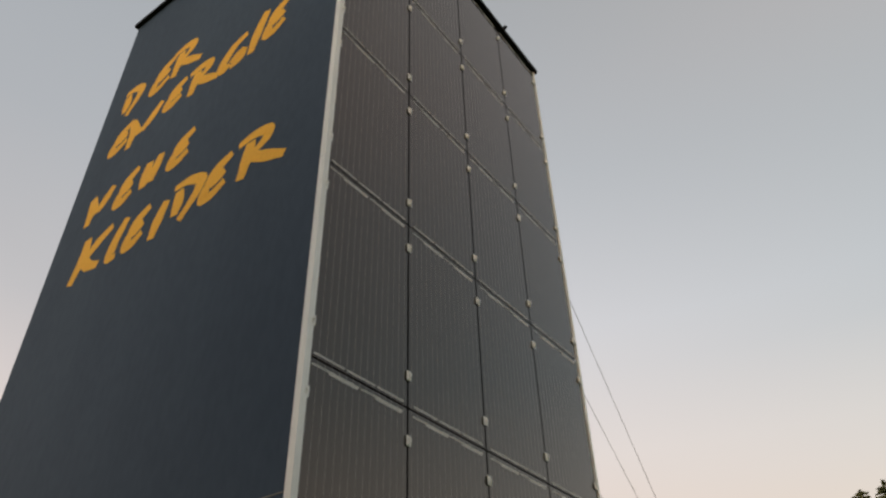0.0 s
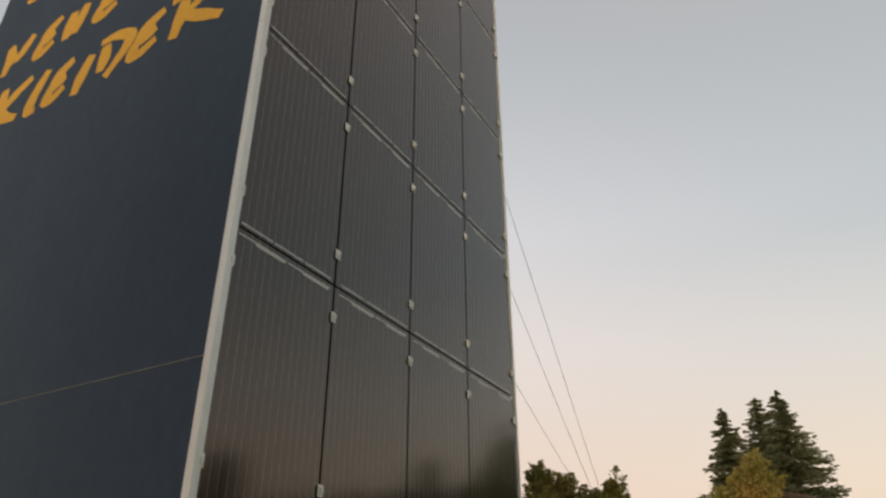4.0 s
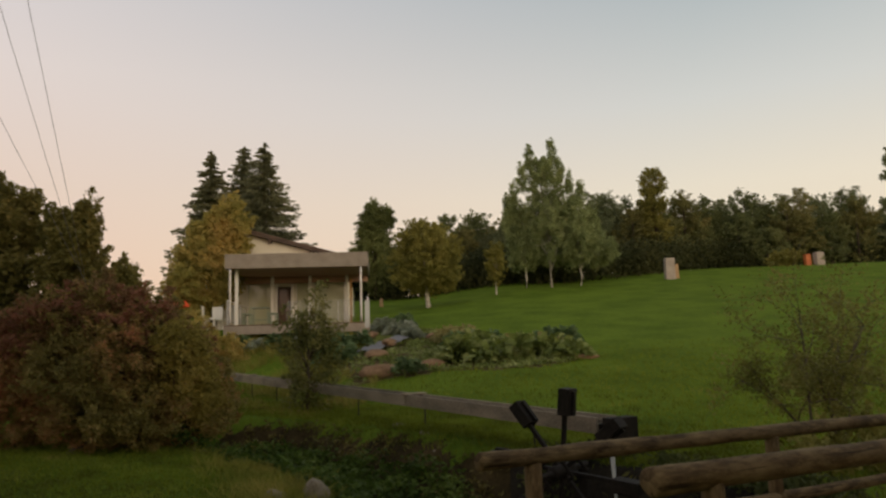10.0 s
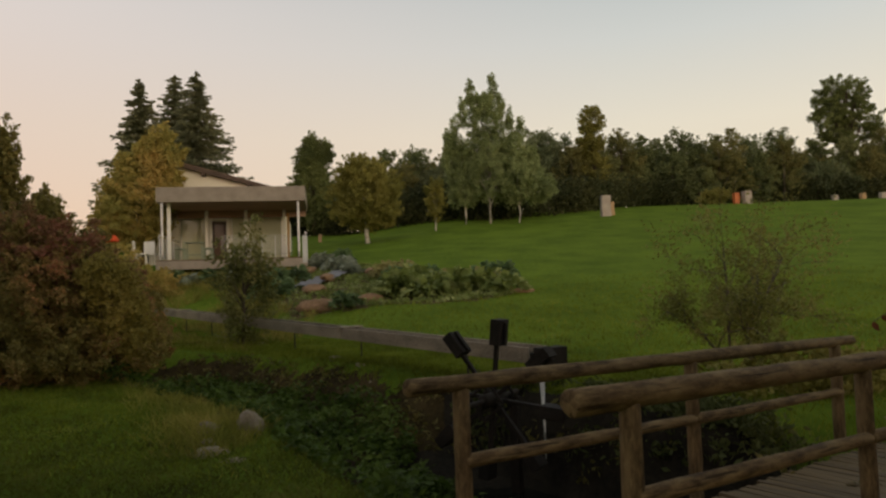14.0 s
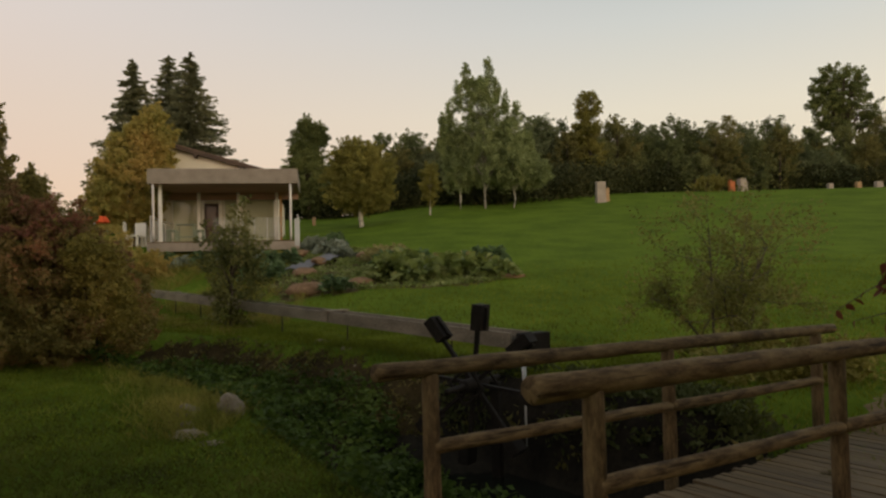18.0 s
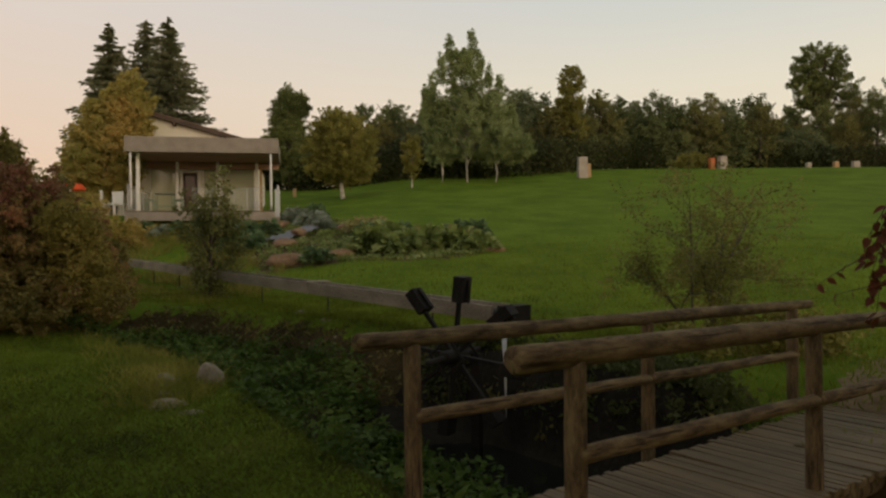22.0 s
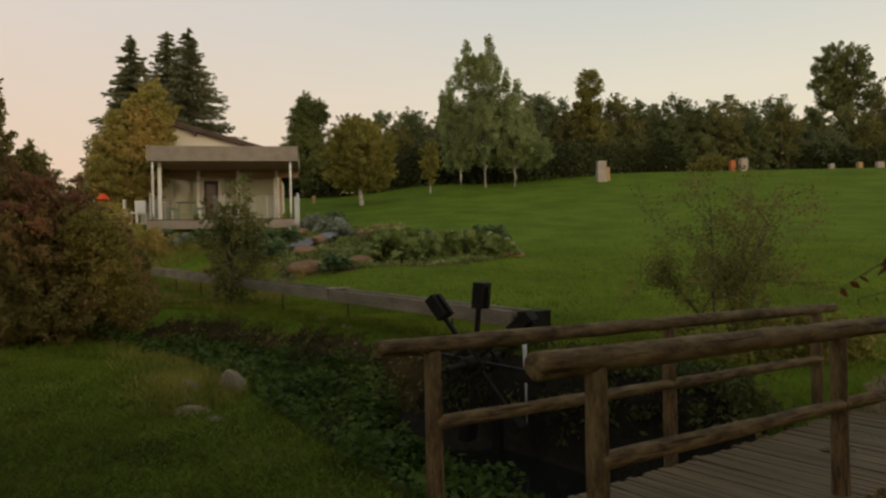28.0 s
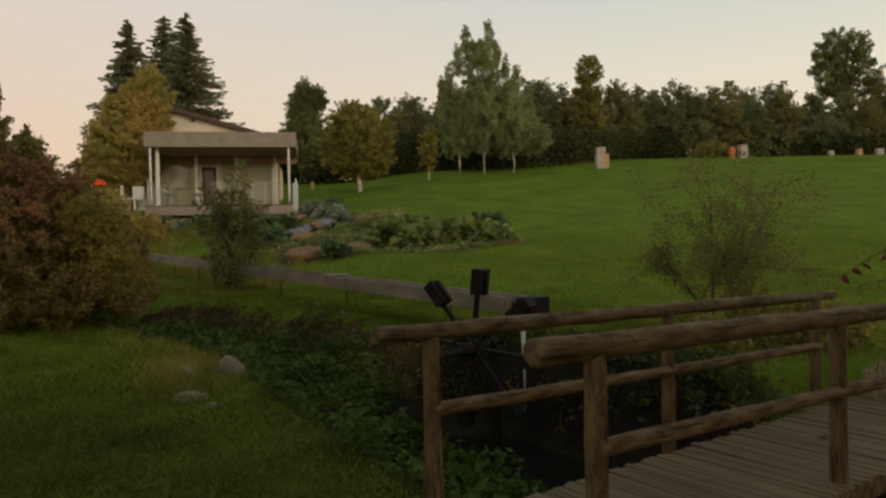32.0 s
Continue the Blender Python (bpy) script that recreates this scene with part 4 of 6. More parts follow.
def broadleaf(name, label, at, lobes, trunk_r, trunk_h, leaf, mat, count, per, spread, seed, bark="bark", limbs=14, stems=1, category="tree", group="", lift=0.35):
    """A tree or shrub: tapered trunk, limbs out to clumps of the crown, and a crown of single leaves."""
    rng = np.random.default_rng(seed)
    tree = group_at(name, label, category, Matrix.Translation(at), group)
    cs, pts = clumps(rng, lobes, count, per, spread, lift)
    top = max(c[2] + r[2] * 0.6 for c, r in lobes)
    for s in range(stems):
        lean = rng.normal(size=2) * (0.12 * top if stems > 1 else 0.02 * top)
        foot = Vector((*(rng.normal(size=2) * (0.12 * stems if stems > 1 else 0)), -0.25))
        line = [foot] + [Vector((lean[0] * f + rng.normal() * 0.008 * top, lean[1] * f + rng.normal() * 0.008 * top, top * f)) for f in (0.12, 0.3, 0.5, 0.7, 0.9)]
        bm = tube(line, [trunk_r * k for k in (1.25, 1.0, 0.8, 0.55, 0.34, 0.12)], seg=10)
        part("trunk", bm, M[bark], tree, smooth=True)
    bm = bmesh.new()
    for i in rng.choice(len(cs), min(limbs, len(cs)), replace=False):
        c = Vector(cs[i])
        z0 = max(trunk_h * 0.7, min(c.z * 0.62, top * 0.7))
        a = Vector((0, 0, z0))
        mid = a.lerp(c, 0.5) + Vector((0, 0, 0.06 * top))
        tube([a, mid, c], [trunk_r * 0.4, trunk_r * 0.22, trunk_r * 0.06], bm, 6)
    part("branching", bm, M[bark], tree, smooth=True)
    leaves("crown", pts, leaf, M[mat], tree, rng)
    return tree


def conifer(name, label, at, height, radius, mat, seed, bare=0.06, levels=42, per=13, tuft=115):
    """A spruce: whorls of separate drooping boughs that turn up at their tips, each a flat spray of needles."""
    rng = np.random.default_rng(seed)
    tree = group_at(name, label, "conifer", Matrix.Translation(at))
    part("trunk", tube([(0, 0, -0.3), (0, 0, height * 0.5), (0, 0, height * 0.98)], [0.02 * height, 0.011 * height, 0.01], seg=8), M["bark"], tree, smooth=True)
    P, A = [], []
    for k in range(levels):
        f = bare + (1 - bare) * (k + rng.uniform(-0.35, 0.35)) / levels
        reach = radius * (1 - f) ** 0.82 * rng.uniform(0.88, 1.1) + 0.12
        for b in range(per):
            a = 2 * math.pi * (b + rng.uniform(-0.4, 0.4)) / per + k * 1.3
            r = reach * (rng.uniform(0.62, 1.0) if rng.uniform() < 0.8 else rng.uniform(1.0, 1.22))
            q = rng.uniform(0.1, 1, max(8, int(tuft * r / radius + 8))) ** 0.8
            drop = -0.34 * r * q + 0.22 * r * q ** 3
            out = np.array([math.cos(a), math.sin(a), 0])
            side = np.array([-math.sin(a), math.cos(a), 0])
            w = rng.normal(size=len(q)) * 0.13 * r * (1.05 - 0.8 * q)
            pts = np.array([0, 0, f * height + rng.uniform(-0.4, 0.4)]) + q[:, None] * r * out + drop[:, None] * np.array([0, 0, 1]) + w[:, None] * side
            pts[:, 2] -= np.abs(rng.normal(size=len(q))) * 0.055 * r
            P.append(pts)
            A.append(np.tile(out + np.array([0, 0, -0.25]), (len(q), 1)) + w[:, None] * side * 0.8)
    q = rng.uniform(0.25, 1.0, 1500)
    P.append(np.stack([rng.normal(size=1500) * 0.12 * (1.1 - q) * radius * 0.6, rng.normal(size=1500) * 0.12 * (1.1 - q) * radius * 0.6, q * height], -1))
    A.append(np.tile(np.array([0.0, 0.0, 1.0]), (1500, 1)))
    leaves("crown", np.concatenate(P), 0.105, M[mat], tree, rng, elong=3.0, along=np.concatenate(A))
    return tree


M["spruce"] = leaf_material("spruce_needles", [(0.1, (0.095, 0.105, 0.062)), (0.6, (0.195, 0.195, 0.105)), (1.0, (0.31, 0.28, 0.155))])
M["yellow_leaf"] = leaf_material("yellowing_leaves", [(0.05, (0.20, 0.20, 0.055)), (0.4, (0.32, 0.275, 0.08)), (0.7, (0.43, 0.30, 0.10)), (1.0, (0.45, 0.26, 0.09))], 0.6, 0.5)
M["olive_leaf"] = leaf_material("olive_green_leaves", [(0.05, (0.130, 0.130, 0.034)), (0.5, (0.215, 0.200, 0.052)), (1.0, (0.32, 0.28, 0.085))], 0.6, 0.4)
M["green_leaf"] = leaf_material("grey_green_leaves", [(0.05, (0.115, 0.144, 0.060)), (0.5, (0.230, 0.270, 0.115)), (1.0, (0.391, 0.425, 0.207))], 0.6, 0.4)
M["dark_leaf"] = leaf_material("dark_green_leaves", [(0.05, (0.074, 0.092, 0.035)), (0.5, (0.160, 0.183, 0.064)), (1.0, (0.272, 0.295, 0.111))], 0.6, 0.2)
M["wood_leaf"] = leaf_material("mixed_wood_leaves", [(0.05, (0.086, 0.104, 0.047)), (0.45, (0.137, 0.159, 0.065)), (0.8, (0.195, 0.202, 0.078)), (1.0, (0.234, 0.202, 0.085))], 0.65, 0.16)
M["wood_olive"] = leaf_material("olive_wood_leaves", [(0.05, (0.105, 0.105, 0.040)), (0.5, (0.175, 0.168, 0.060)), (1.0, (0.27, 0.225, 0.085))], 0.65, 0.2)
M["wood_grey"] = leaf_material("grey_green_wood_leaves", [(0.05, (0.095, 0.120, 0.062)), (0.5, (0.165, 0.190, 0.098)), (1.0, (0.25, 0.26, 0.14))], 0.65, 0.2)
# undergrowth leaves carry the shade beneath the trees in their colour
M["shade_leaf"] = leaf_material("shaded_undergrowth", [(0.05, (0.022, 0.028, 0.012)), (0.5, (0.045, 0.052, 0.02)), (1.0, (0.08, 0.08, 0.03))], 0.7, 0.2)
M["russet_leaf"] = leaf_material("russet_leaves", [(0.05, (0.114, 0.098, 0.033)), (0.35, (0.198, 0.172, 0.052)), (0.6, (0.275, 0.176, 0.068)), (0.85, (0.35, 0.145, 0.074)), (1.0, (0.45, 0.26, 0.13))], 0.6, 0.7)
M["hedge_leaf"] = leaf_material("mid_green_leaves", [(0.05, (0.085, 0.085, 0.026)), (0.5, (0.185, 0.165, 0.050)), (1.0, (0.33, 0.25, 0.085))], 0.6, 0.5)

M["sapling_leaf"] = leaf_material("dusky_green_leaves", [(0.05, (0.075, 0.088, 0.028)), (0.5, (0.15, 0.155, 0.052)), (1.0, (0.27, 0.24, 0.10))], 0.6, 1.0)
# spruces behind the house
for n, (u, v, top, rad) in enumerate(((50.0, -21.3, 16.4, 4.1), (54.0, -20.3, 17.9, 4.8), (50.0, -17.3, 16.8, 5.1))):
    g = float(ground(u, v))
    conifer("spruce", "tall dark green spruce behind the house", site(u, v, g), top - g, rad, "spruce", 30 + n)
# yellow maple beside the house
broadleaf("maple", "tall maple with yellow and orange autumn leaves", on_ground(31.2, -13.25), [((0, 0.1, 2.4), (1.5, 1.6, 1.8)), ((0.2, -0.3, 3.6), (1.2, 1.25, 1.4)), ((0.3, -0.75, 4.5), (0.8, 0.85, 1.1)), ((0, -0.8, 5.5), (0.4, 0.42, 0.6)), ((0, 1.3, 2.0), (0.6, 0.7, 1.1)), ((0, 0.7, 4.3), (0.35, 0.4, 0.7)), ((0, 1.1, 3.4), (0.35, 0.4, 0.5)), ((0, -0.1, 5.0), (0.4, 0.4, 0.5))], 0.14, 1.0, 0.075, "yellow_leaf", 760, 74, 0.22, 41)
# round tree on the meadow
broadleaf("round_tree", "round olive green tree with a short pale trunk on the meadow", on_ground(47, -5.25), [((0, 0, 3.2), (2.4, 2.5, 1.9)), ((0, 0.2, 4.4), (1.7, 1.8, 1.35)), ((0, 0, 2.1), (2.1, 2.2, 1.3))], 0.10, 1.2, 0.08, "olive_leaf", 900, 76, 0.22, 42, bark="birch_bark", stems=3)
# thin young tree
broadleaf("young_tree", "slim young tree with thin olive foliage", on_ground(50, -0.8), [((0, 0, 2.2), (0.7, 0.7, 1.4))], 0.06, 0.8, 0.10, "olive_leaf", 90, 45, 0.2, 43, bark="birch_bark")
# three pale-trunked trees in a row, the middle one the tallest
broadleaf("birch", "grey-green birch with a slim pale trunk", on_ground(54, 1.4), [((0, 0, 3.2), (1.4, 1.4, 2.1)), ((0, 0.3, 5.2), (0.8, 0.8, 1.3))], 0.075, 1.4, 0.085, "green_leaf", 260, 74, 0.24, 44, bark="birch_bark", group="birches on the meadow", lift=0.7)
plumes = [((0, 0.1, 3.7), (2.0, 2.3, 2.2)), ((0, 0.1, 5.8), (1.5, 2.0, 1.5)), ((0, 0.1, 7.5), (1.1, 1.7, 1.3)), ((0, 0.4, 8.9), (0.8, 1.1, 0.9))]
for py, top_z in ((1.27, 11.1), (0.35, 10.3), (-0.42, 11.35), (-1.05, 10.2), (-1.8, 9.0), (-2.6, 8.2), (1.95, 9.5), (2.6, 8.4), (3.1, 7.2), (3.3, 5.8), (-3.3, 6.2)):
    plumes.append(((0, py, top_z - 1.25), (0.3, 0.25, 1.15)))
broadleaf("birch", "tall grey-green birch with feathery upright tops and a pale trunk", on_ground(54, 3.3), plumes, 0.09, 1.5, 0.08, "green_leaf", 980, 60, 0.21, 45, bark="birch_bark", limbs=60, group="birches on the meadow", lift=1.5)
broadleaf("birch", "broad grey-green birch with a pale trunk", on_ground(54, 5.4), [((0, 0, 3.2), (1.9, 2.0, 1.9)), ((0, -1.6, 2.7), (1.4, 1.4, 1.3)), ((0, 0.2, 5.2), (1.0, 1.1, 1.5)), ((0, -1.2, 4.6), (0.5, 0.5, 1.0))], 0.075, 1.4, 0.085, "green_leaf", 480, 74, 0.25, 46, bark="birch_bark", group="birches on the meadow", lift=0.7)
# dark pointed tree left of the wood
broadleaf("dark_tree", "dark broadleaf tree with a rounded pointed crown", on_ground(63, -11.6), [((0, 0, 3.6), (2.0, 2.0, 3.2)), ((0, 0.2, 6.4), (1.4, 1.4, 2.0)), ((0, 0.1, 8.1), (0.6, 0.6, 1.0)), ((0, -1.0, 7.3), (0.7, 0.7, 1.1))], 0.2, 1.0, 0.10, "dark_leaf", 620, 76, 0.28, 47)
# tall open tree on the ridge
broadleaf("oak", "tall dark oak with an open round crown on the ridge", on_ground(95, 53.2), [((0, 0.2, 12.6), (3.0, 3.4, 2.6)), ((0, 3.0, 11.5), (2.2, 2.3, 2.0)), ((0, -3.0, 11.6), (2.2, 2.4, 2.1)), ((0, 1.3, 15.2), (2.2, 2.3, 1.8)), ((0, -1.7, 15.0), (2.2, 2.4, 1.9)), ((0, 3.2, 13.6), (1.6, 1.6, 1.5)), ((0, -3.2, 9.4), (1.5, 1.6, 1.3)), ((0, 0.8, 9.0), (1.8, 1.9, 1.3)), ((0, 2.9, 9.2), (1.2, 1.3, 1.0))], 0.28, 5.6, 0.15, "dark_leaf", 520, 62, 0.34, 48, limbs=80)

# the wood along the top of the meadow: many crowns in one body of foliage
rng = np.random.default_rng(77)
LINE = [(66, -13.5, 11.5), (68, -6.0, 14.4), (70, -2.0, 14.9), (70, 2, 15.1), (71, 8, 16.6), (73, 11, 16.8), (75, 15.1, 16.9), (75, 18.2, 16.9), (77, 22, 16.6), (79, 26.3, 17.6), (79, 29.0, 16.4), (80, 32.8, 17.6), (83, 37.0, 17.2), (84, 41.2, 18.4), (86, 45.5, 17.2), (88, 50.0, 17.8), (90, 55.0, 19.5), (92, 60.5, 22.0)]
MID = [((a[0] + b[0]) / 2 + 2.5, (a[1] + b[1]) / 2, (a[2] + b[2]) / 2 + 0.2) for a, b in zip(LINE, LINE[1:])]
TINTS = ("wood_leaf", "wood_olive", "wood_grey")
pts, tz = {key: [] for key in TINTS}, bmesh.new()
for k, (u, v, top) in enumerate(LINE + MID):
    for back in range(3):
        uu, vv = u + back * 2.0 + rng.uniform(-0.8, 0.8), v + (back - 1) * 1.6 + rng.uniform(-0.8, 0.8)
        g = float(ground(uu, vv))
        h = (top + 0.5 if back == 1 else top - rng.uniform(0.6, 3.0)) - g
        w = rng.uniform(1.3, 2.3)
        lob = [((0, 0, h * 0.30), (2.2, 2.2, h * 0.30))]
        lob += [((0, 0.1, h * 0.72), (w, w, h * 0.17)), ((0, rng.uniform(-0.5, 0.5), h * 0.90), (w * 0.6, w * 0.6, h * 0.09))]
        lob += [((rng.uniform(-0.8, 0.8), sd * w * rng.uniform(0.6, 1.0), h * rng.uniform(0.48, 0.68)), (w * 0.7, w * 0.7, h * 0.13)) for sd in (-1, 1)]
        _, q = clumps(rng, lob, 150, 44, 0.32, 0.5)
        pts[TINTS[int(rng.choice(3, p=(0.5, 0.28, 0.22)))]].append(q + np.array(site(uu, vv, g)))
        p0 = site(uu, vv, g)
        tube([p0, p0 + Vector((rng.normal() * 0.2, rng.normal() * 0.2, h * 0.8))], [0.2, 0.05], tz, 6)
wood = group_at("wood", "dark mixed wood along the top of the meadow", "wood", kind="stuff")
part("trunks", tz, M["bark"], wood)
for key in TINTS:
    leaves("foliage", np.concatenate(pts[key]), 0.135, M[key], wood, rng)
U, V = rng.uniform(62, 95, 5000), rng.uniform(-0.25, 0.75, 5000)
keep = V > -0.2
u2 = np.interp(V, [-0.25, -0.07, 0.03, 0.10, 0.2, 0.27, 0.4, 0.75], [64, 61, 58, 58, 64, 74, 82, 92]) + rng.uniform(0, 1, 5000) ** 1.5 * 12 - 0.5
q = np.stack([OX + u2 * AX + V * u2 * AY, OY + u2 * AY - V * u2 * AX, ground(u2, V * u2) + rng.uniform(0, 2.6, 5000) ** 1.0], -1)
under = group_at("undergrowth", "undergrowth at the foot of the wood, shade put into its colour", "undergrowth", kind="stuff")
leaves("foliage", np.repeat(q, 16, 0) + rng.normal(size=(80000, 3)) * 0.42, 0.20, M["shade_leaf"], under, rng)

g = float(ground(74.5, 15.4))
broadleaf("column_tree", "slim brownish green tree that rises above the wood", site(74.5, 15.4, g), [((0, 0, 17.9 - g), (1.2, 1.3, 1.5)), ((0, 0.1, 15.6 - g), (1.4, 1.5, 2.2)), ((0, 0, 12.5 - g), (1.6, 1.7, 2.4))], 0.16, 3.0, 0.12, "olive_leaf", 250, 70, 0.3, 50, limbs=20, lift=0.6)
broadleaf("ridge_bush", "low light green bush on the ridge before the wood", on_ground(71.0, 26.3), [((0, 0, 0.6), (1.0, 1.5, 0.8)), ((0, -0.8, 0.8), (0.8, 0.9, 0.8))], 0.04, 0.2, 0.10, "olive_leaf", 160, 46, 0.2, 49, category="shrub", stems=2, limbs=8)

# big russet shrub on the near bank, and the trees behind it
broadleaf("russet_shrub", "large rounded shrub with russet and green autumn leaves", on_ground(12.2, -6.9), [((0, 0, 1.2), (1.5, 1.6, 1.2)), ((0.3, 0.5, 1.9), (1.0, 1.1, 0.95)), ((0.2, -0.5, 1.5), (0.75, 0.75, 0.65)), ((0.1, -1.0, 0.7), (0.9, 0.9, 0.75)), ((0.4, 1.9, 0.9), (1.2, 1.2, 0.95)), ((-0.3, -0.4, 0.5), (1.4, 1.6, 0.6))], 0.05, 0.2, 0.038, "russet_leaf", 2400, 66, 0.12, 51, stems=6, limbs=60, category="shrub")
broadleaf("hedge_tree", "upright green tree behind the shrub", on_ground(14.3, -9.05), [((0, 0, 2.1), (1.0, 1.05, 1.9)), ((0, 0.2, 3.7), (0.6, 0.62, 1.2)), ((0, 0.5, 4.5), (0.2, 0.22, 0.5)), ((0, -0.1, 4.6), (0.22, 0.22, 0.5)), ((0, -0.75, 3.0), (0.35, 0.35, 0.7))], 0.08, 0.6, 0.058, "hedge_leaf", 620, 78, 0.14, 52, category="tree", lift=0.8)
broadleaf("hedge_tree", "upright green tree behind the shrub", on_ground(14.3, -10.8), [((0, 0, 2.1), (0.95, 1.0, 1.9)), ((0, 0, 3.9), (0.6, 0.7, 1.3)), ((0, 0.2, 4.95), (0.2, 0.25, 0.5)), ((0, -0.45, 4.6), (0.2, 0.2, 0.55))], 0.08, 0.6, 0.058, "hedge_leaf", 580, 78, 0.14, 53, category="tree", lift=0.8)
broadleaf("hedge_shrub", "small pointed green shrub", on_ground(15.0, -8.2), [((0, 0, 1.6), (0.7, 0.75, 1.5)), ((0, 0.1, 3.2), (0.3, 0.34, 0.75)), ((0, -0.55, 1.9), (0.35, 0.4, 0.9)), ((0, -1.1, 1.2), (0.5, 0.6, 0.9)), ((0, 0.5, 2.6), (0.2, 0.22, 0.6)), ((0, -0.55, 2.5), (0.35, 0.4, 0.7)), ((0, -1.0, 1.9), (0.4, 0.5, 0.8)), ((0, -1.5, 1.3), (0.4, 0.5, 0.8))], 0.05, 0.3, 0.052, "hedge_leaf", 560, 56, 0.13, 54, category="shrub", lift=0.7)
M["crimson_leaf"] = leaf_material("dull_crimson_leaves", [(0.05, (0.105, 0.083, 0.037)), (0.4, (0.180, 0.122, 0.053)), (0.7, (0.240, 0.101, 0.067)), (1.0, (0.325, 0.205, 0.11))], 0.6, 0.8)
broadleaf("crimson_shrub", "shrub with dull crimson leaves behind the russet shrub", on_ground(12.3, -6.9), [((-0.1, 0, 2.0), (0.7, 1.1, 0.75)), ((0, 0.5, 2.45), (0.5, 0.7, 0.5)), ((-0.2, -0.75, 1.6), (0.6, 0.7, 0.6)), ((0, 1.5, 2.0), (0.5, 0.8, 0.6))], 0.04, 0.2, 0.042, "crimson_leaf", 520, 60, 0.12, 57, stems=4, limbs=30, category="shrub")
M["ochre_leaf"] = leaf_material("ochre_olive_leaves", [(0.05, (0.16, 0.145, 0.036)), (0.5, (0.28, 0.23, 0.06)), (1.0, (0.40, 0.29, 0.09))], 0.6, 0.7)
broadleaf("ochre_shrub", "feathery shrub with ochre and olive leaves beside the russet shrub", on_ground(11.75, -5.55), [((0, 0, 1.2), (0.45, 0.42, 0.6)), ((0, 0.2, 1.75), (0.35, 0.32, 0.4)), ((0, -0.2, 0.8), (0.4, 0.4, 0.5))], 0.03, 0.2, 0.036, "ochre_leaf", 330, 52, 0.12, 58, stems=3, limbs=24, category="shrub", lift=0.7)
# sapling beside the flume
broadleaf("sapling", "young leafy fruit tree beside the flume", on_ground(15.4, -4.5), [((0, 0, 1.15), (0.6, 0.72, 0.8)), ((0, 0.25, 1.85), (0.4, 0.42, 0.5)), ((0, -0.3, 1.6), (0.35, 0.4, 0.5)), ((0, -0.15, 2.3), (0.15, 0.15, 0.5)), ((0, 0, 0.4), (0.4, 0.5, 0.35))], 0.03, 0.2, 0.055, "sapling_leaf", 125, 36, 0.15, 55, category="sapling", limbs=30, lift=0.5)


def sparse_shrub(name, label, at, height, reach, seed, leaf, mat, stems=5):
    """Arching stems that fork twice into thin twigs, with a few leaves along the twigs."""
    rng = np.random.default_rng(seed)
    ob = group_at(name, label, "shrub", Matrix.Translation(at))
    tips = []
    for s in range(stems):
        a = 2 * math.pi * s / stems + rng.uniform(-0.4, 0.4)
        bm = bmesh.new()
        p = Vector((math.cos(a) * 0.08, math.sin(a) * 0.08, -0.1))
        d = Vector((math.cos(a) * 0.35, math.sin(a) * 0.35, 1)).normalized()

        def grow(p, d, length, r, level):
            pts, rad = [p], [r]
            for k in range(5):
                d = (d + Vector(rng.normal(size=3) * 0.16) + Vector((d.x, d.y, 0)) * 0.12).normalized()
                p = p + d * length / 5
                pts.append(p)
                rad.append(r * (1 - 0.14 * (k + 1)))
                if level >= 1:
                    tips.append(p)
                if level < 2 and k >= 1:
                    for _ in range(2 if level == 0 else 1):
                        side = (d + Vector(rng.normal(size=3) * 0.75)).normalized()
                        grow(p, side, length * rng.uniform(0.4, 0.65), rad[-1] * 0.6, level + 1)
            tube(pts, rad, bm, 5)

        grow(p, d, height * rng.uniform(0.6, 0.8), 0.024, 0)
        part("stem", bm, M["bark"], ob, smooth=True)
    q = np.array([t for t in tips if t.z > 0.25])
    q = q[(np.hypot(q[:, 0], q[:, 1]) < reach) & (q[:, 2] < height)]
    q = np.concatenate([np.repeat(q, 7, 0), np.repeat(q[q[:, 2] < 1.1], 9, 0)])
    leaves("foliage", q + rng.normal(size=q.shape) * 0.07, leaf, M[mat], ob, rng)
    return ob


M["dull_leaf"] = leaf_material("dull_brown_green_leaves", [(0.05, (0.10, 0.118, 0.028)), (0.5, (0.185, 0.185, 0.05)), (1.0, (0.28, 0.21, 0.08))], 0.6, 1.2)
sparse_shrub("thin_shrub", "sparse shrub with thin branches and few dull leaves", on_ground(9.0, 3.55), 2.3, 1.25, 56, 0.028, "dull_leaf", 6)


# ---- guy wires and wind gauge of the tower ----
for p, q in (((4.16, 0.91, 10.6), (10.04, 1.43, 5.87)), ((4.16, 1.65, 10.5), (10.03, 1.66, 5.66)), ((4.16, 3.2, 10.4), (10.25, 1.77, 4.75))):
    p, q = Vector(p), Vector(q)
    end = p + (q - p) * ((p.z + 0.3) / (p.z - q.z))
    w = group_at("guy_wire", "thin steel guy wire from the tower top to the ground", "wire", group="guy wires")
    part("wire", tube([p, p.lerp(end, 0.5) + Vector((0, 0, -0.06)), end], [0.0045, 0.0045, 0.0045], seg=5), M["wire"], w)
    part("anchor", log(end + Vector((0, 0, -0.4)), end + Vector((0, 0, 0.25)), 0.03, seg=8, rings=2), M["steel"], w)
gauge = group_at("wind_gauge", "small cup anemometer on a tilted bracket on the roof edge", "anemometer", Matrix.Translation((3.65, 0.25, TOP + 0.06)))
part("mast", log((0, 0, 0), (0, 0, 0.62), 0.012, seg=8, rings=2), M["wire"], gauge)
part("bracket", beam((0.05, 0, 0.02), (0.75, 0.02, 0.02), 0.05, 0.05), M["steel"], gauge)
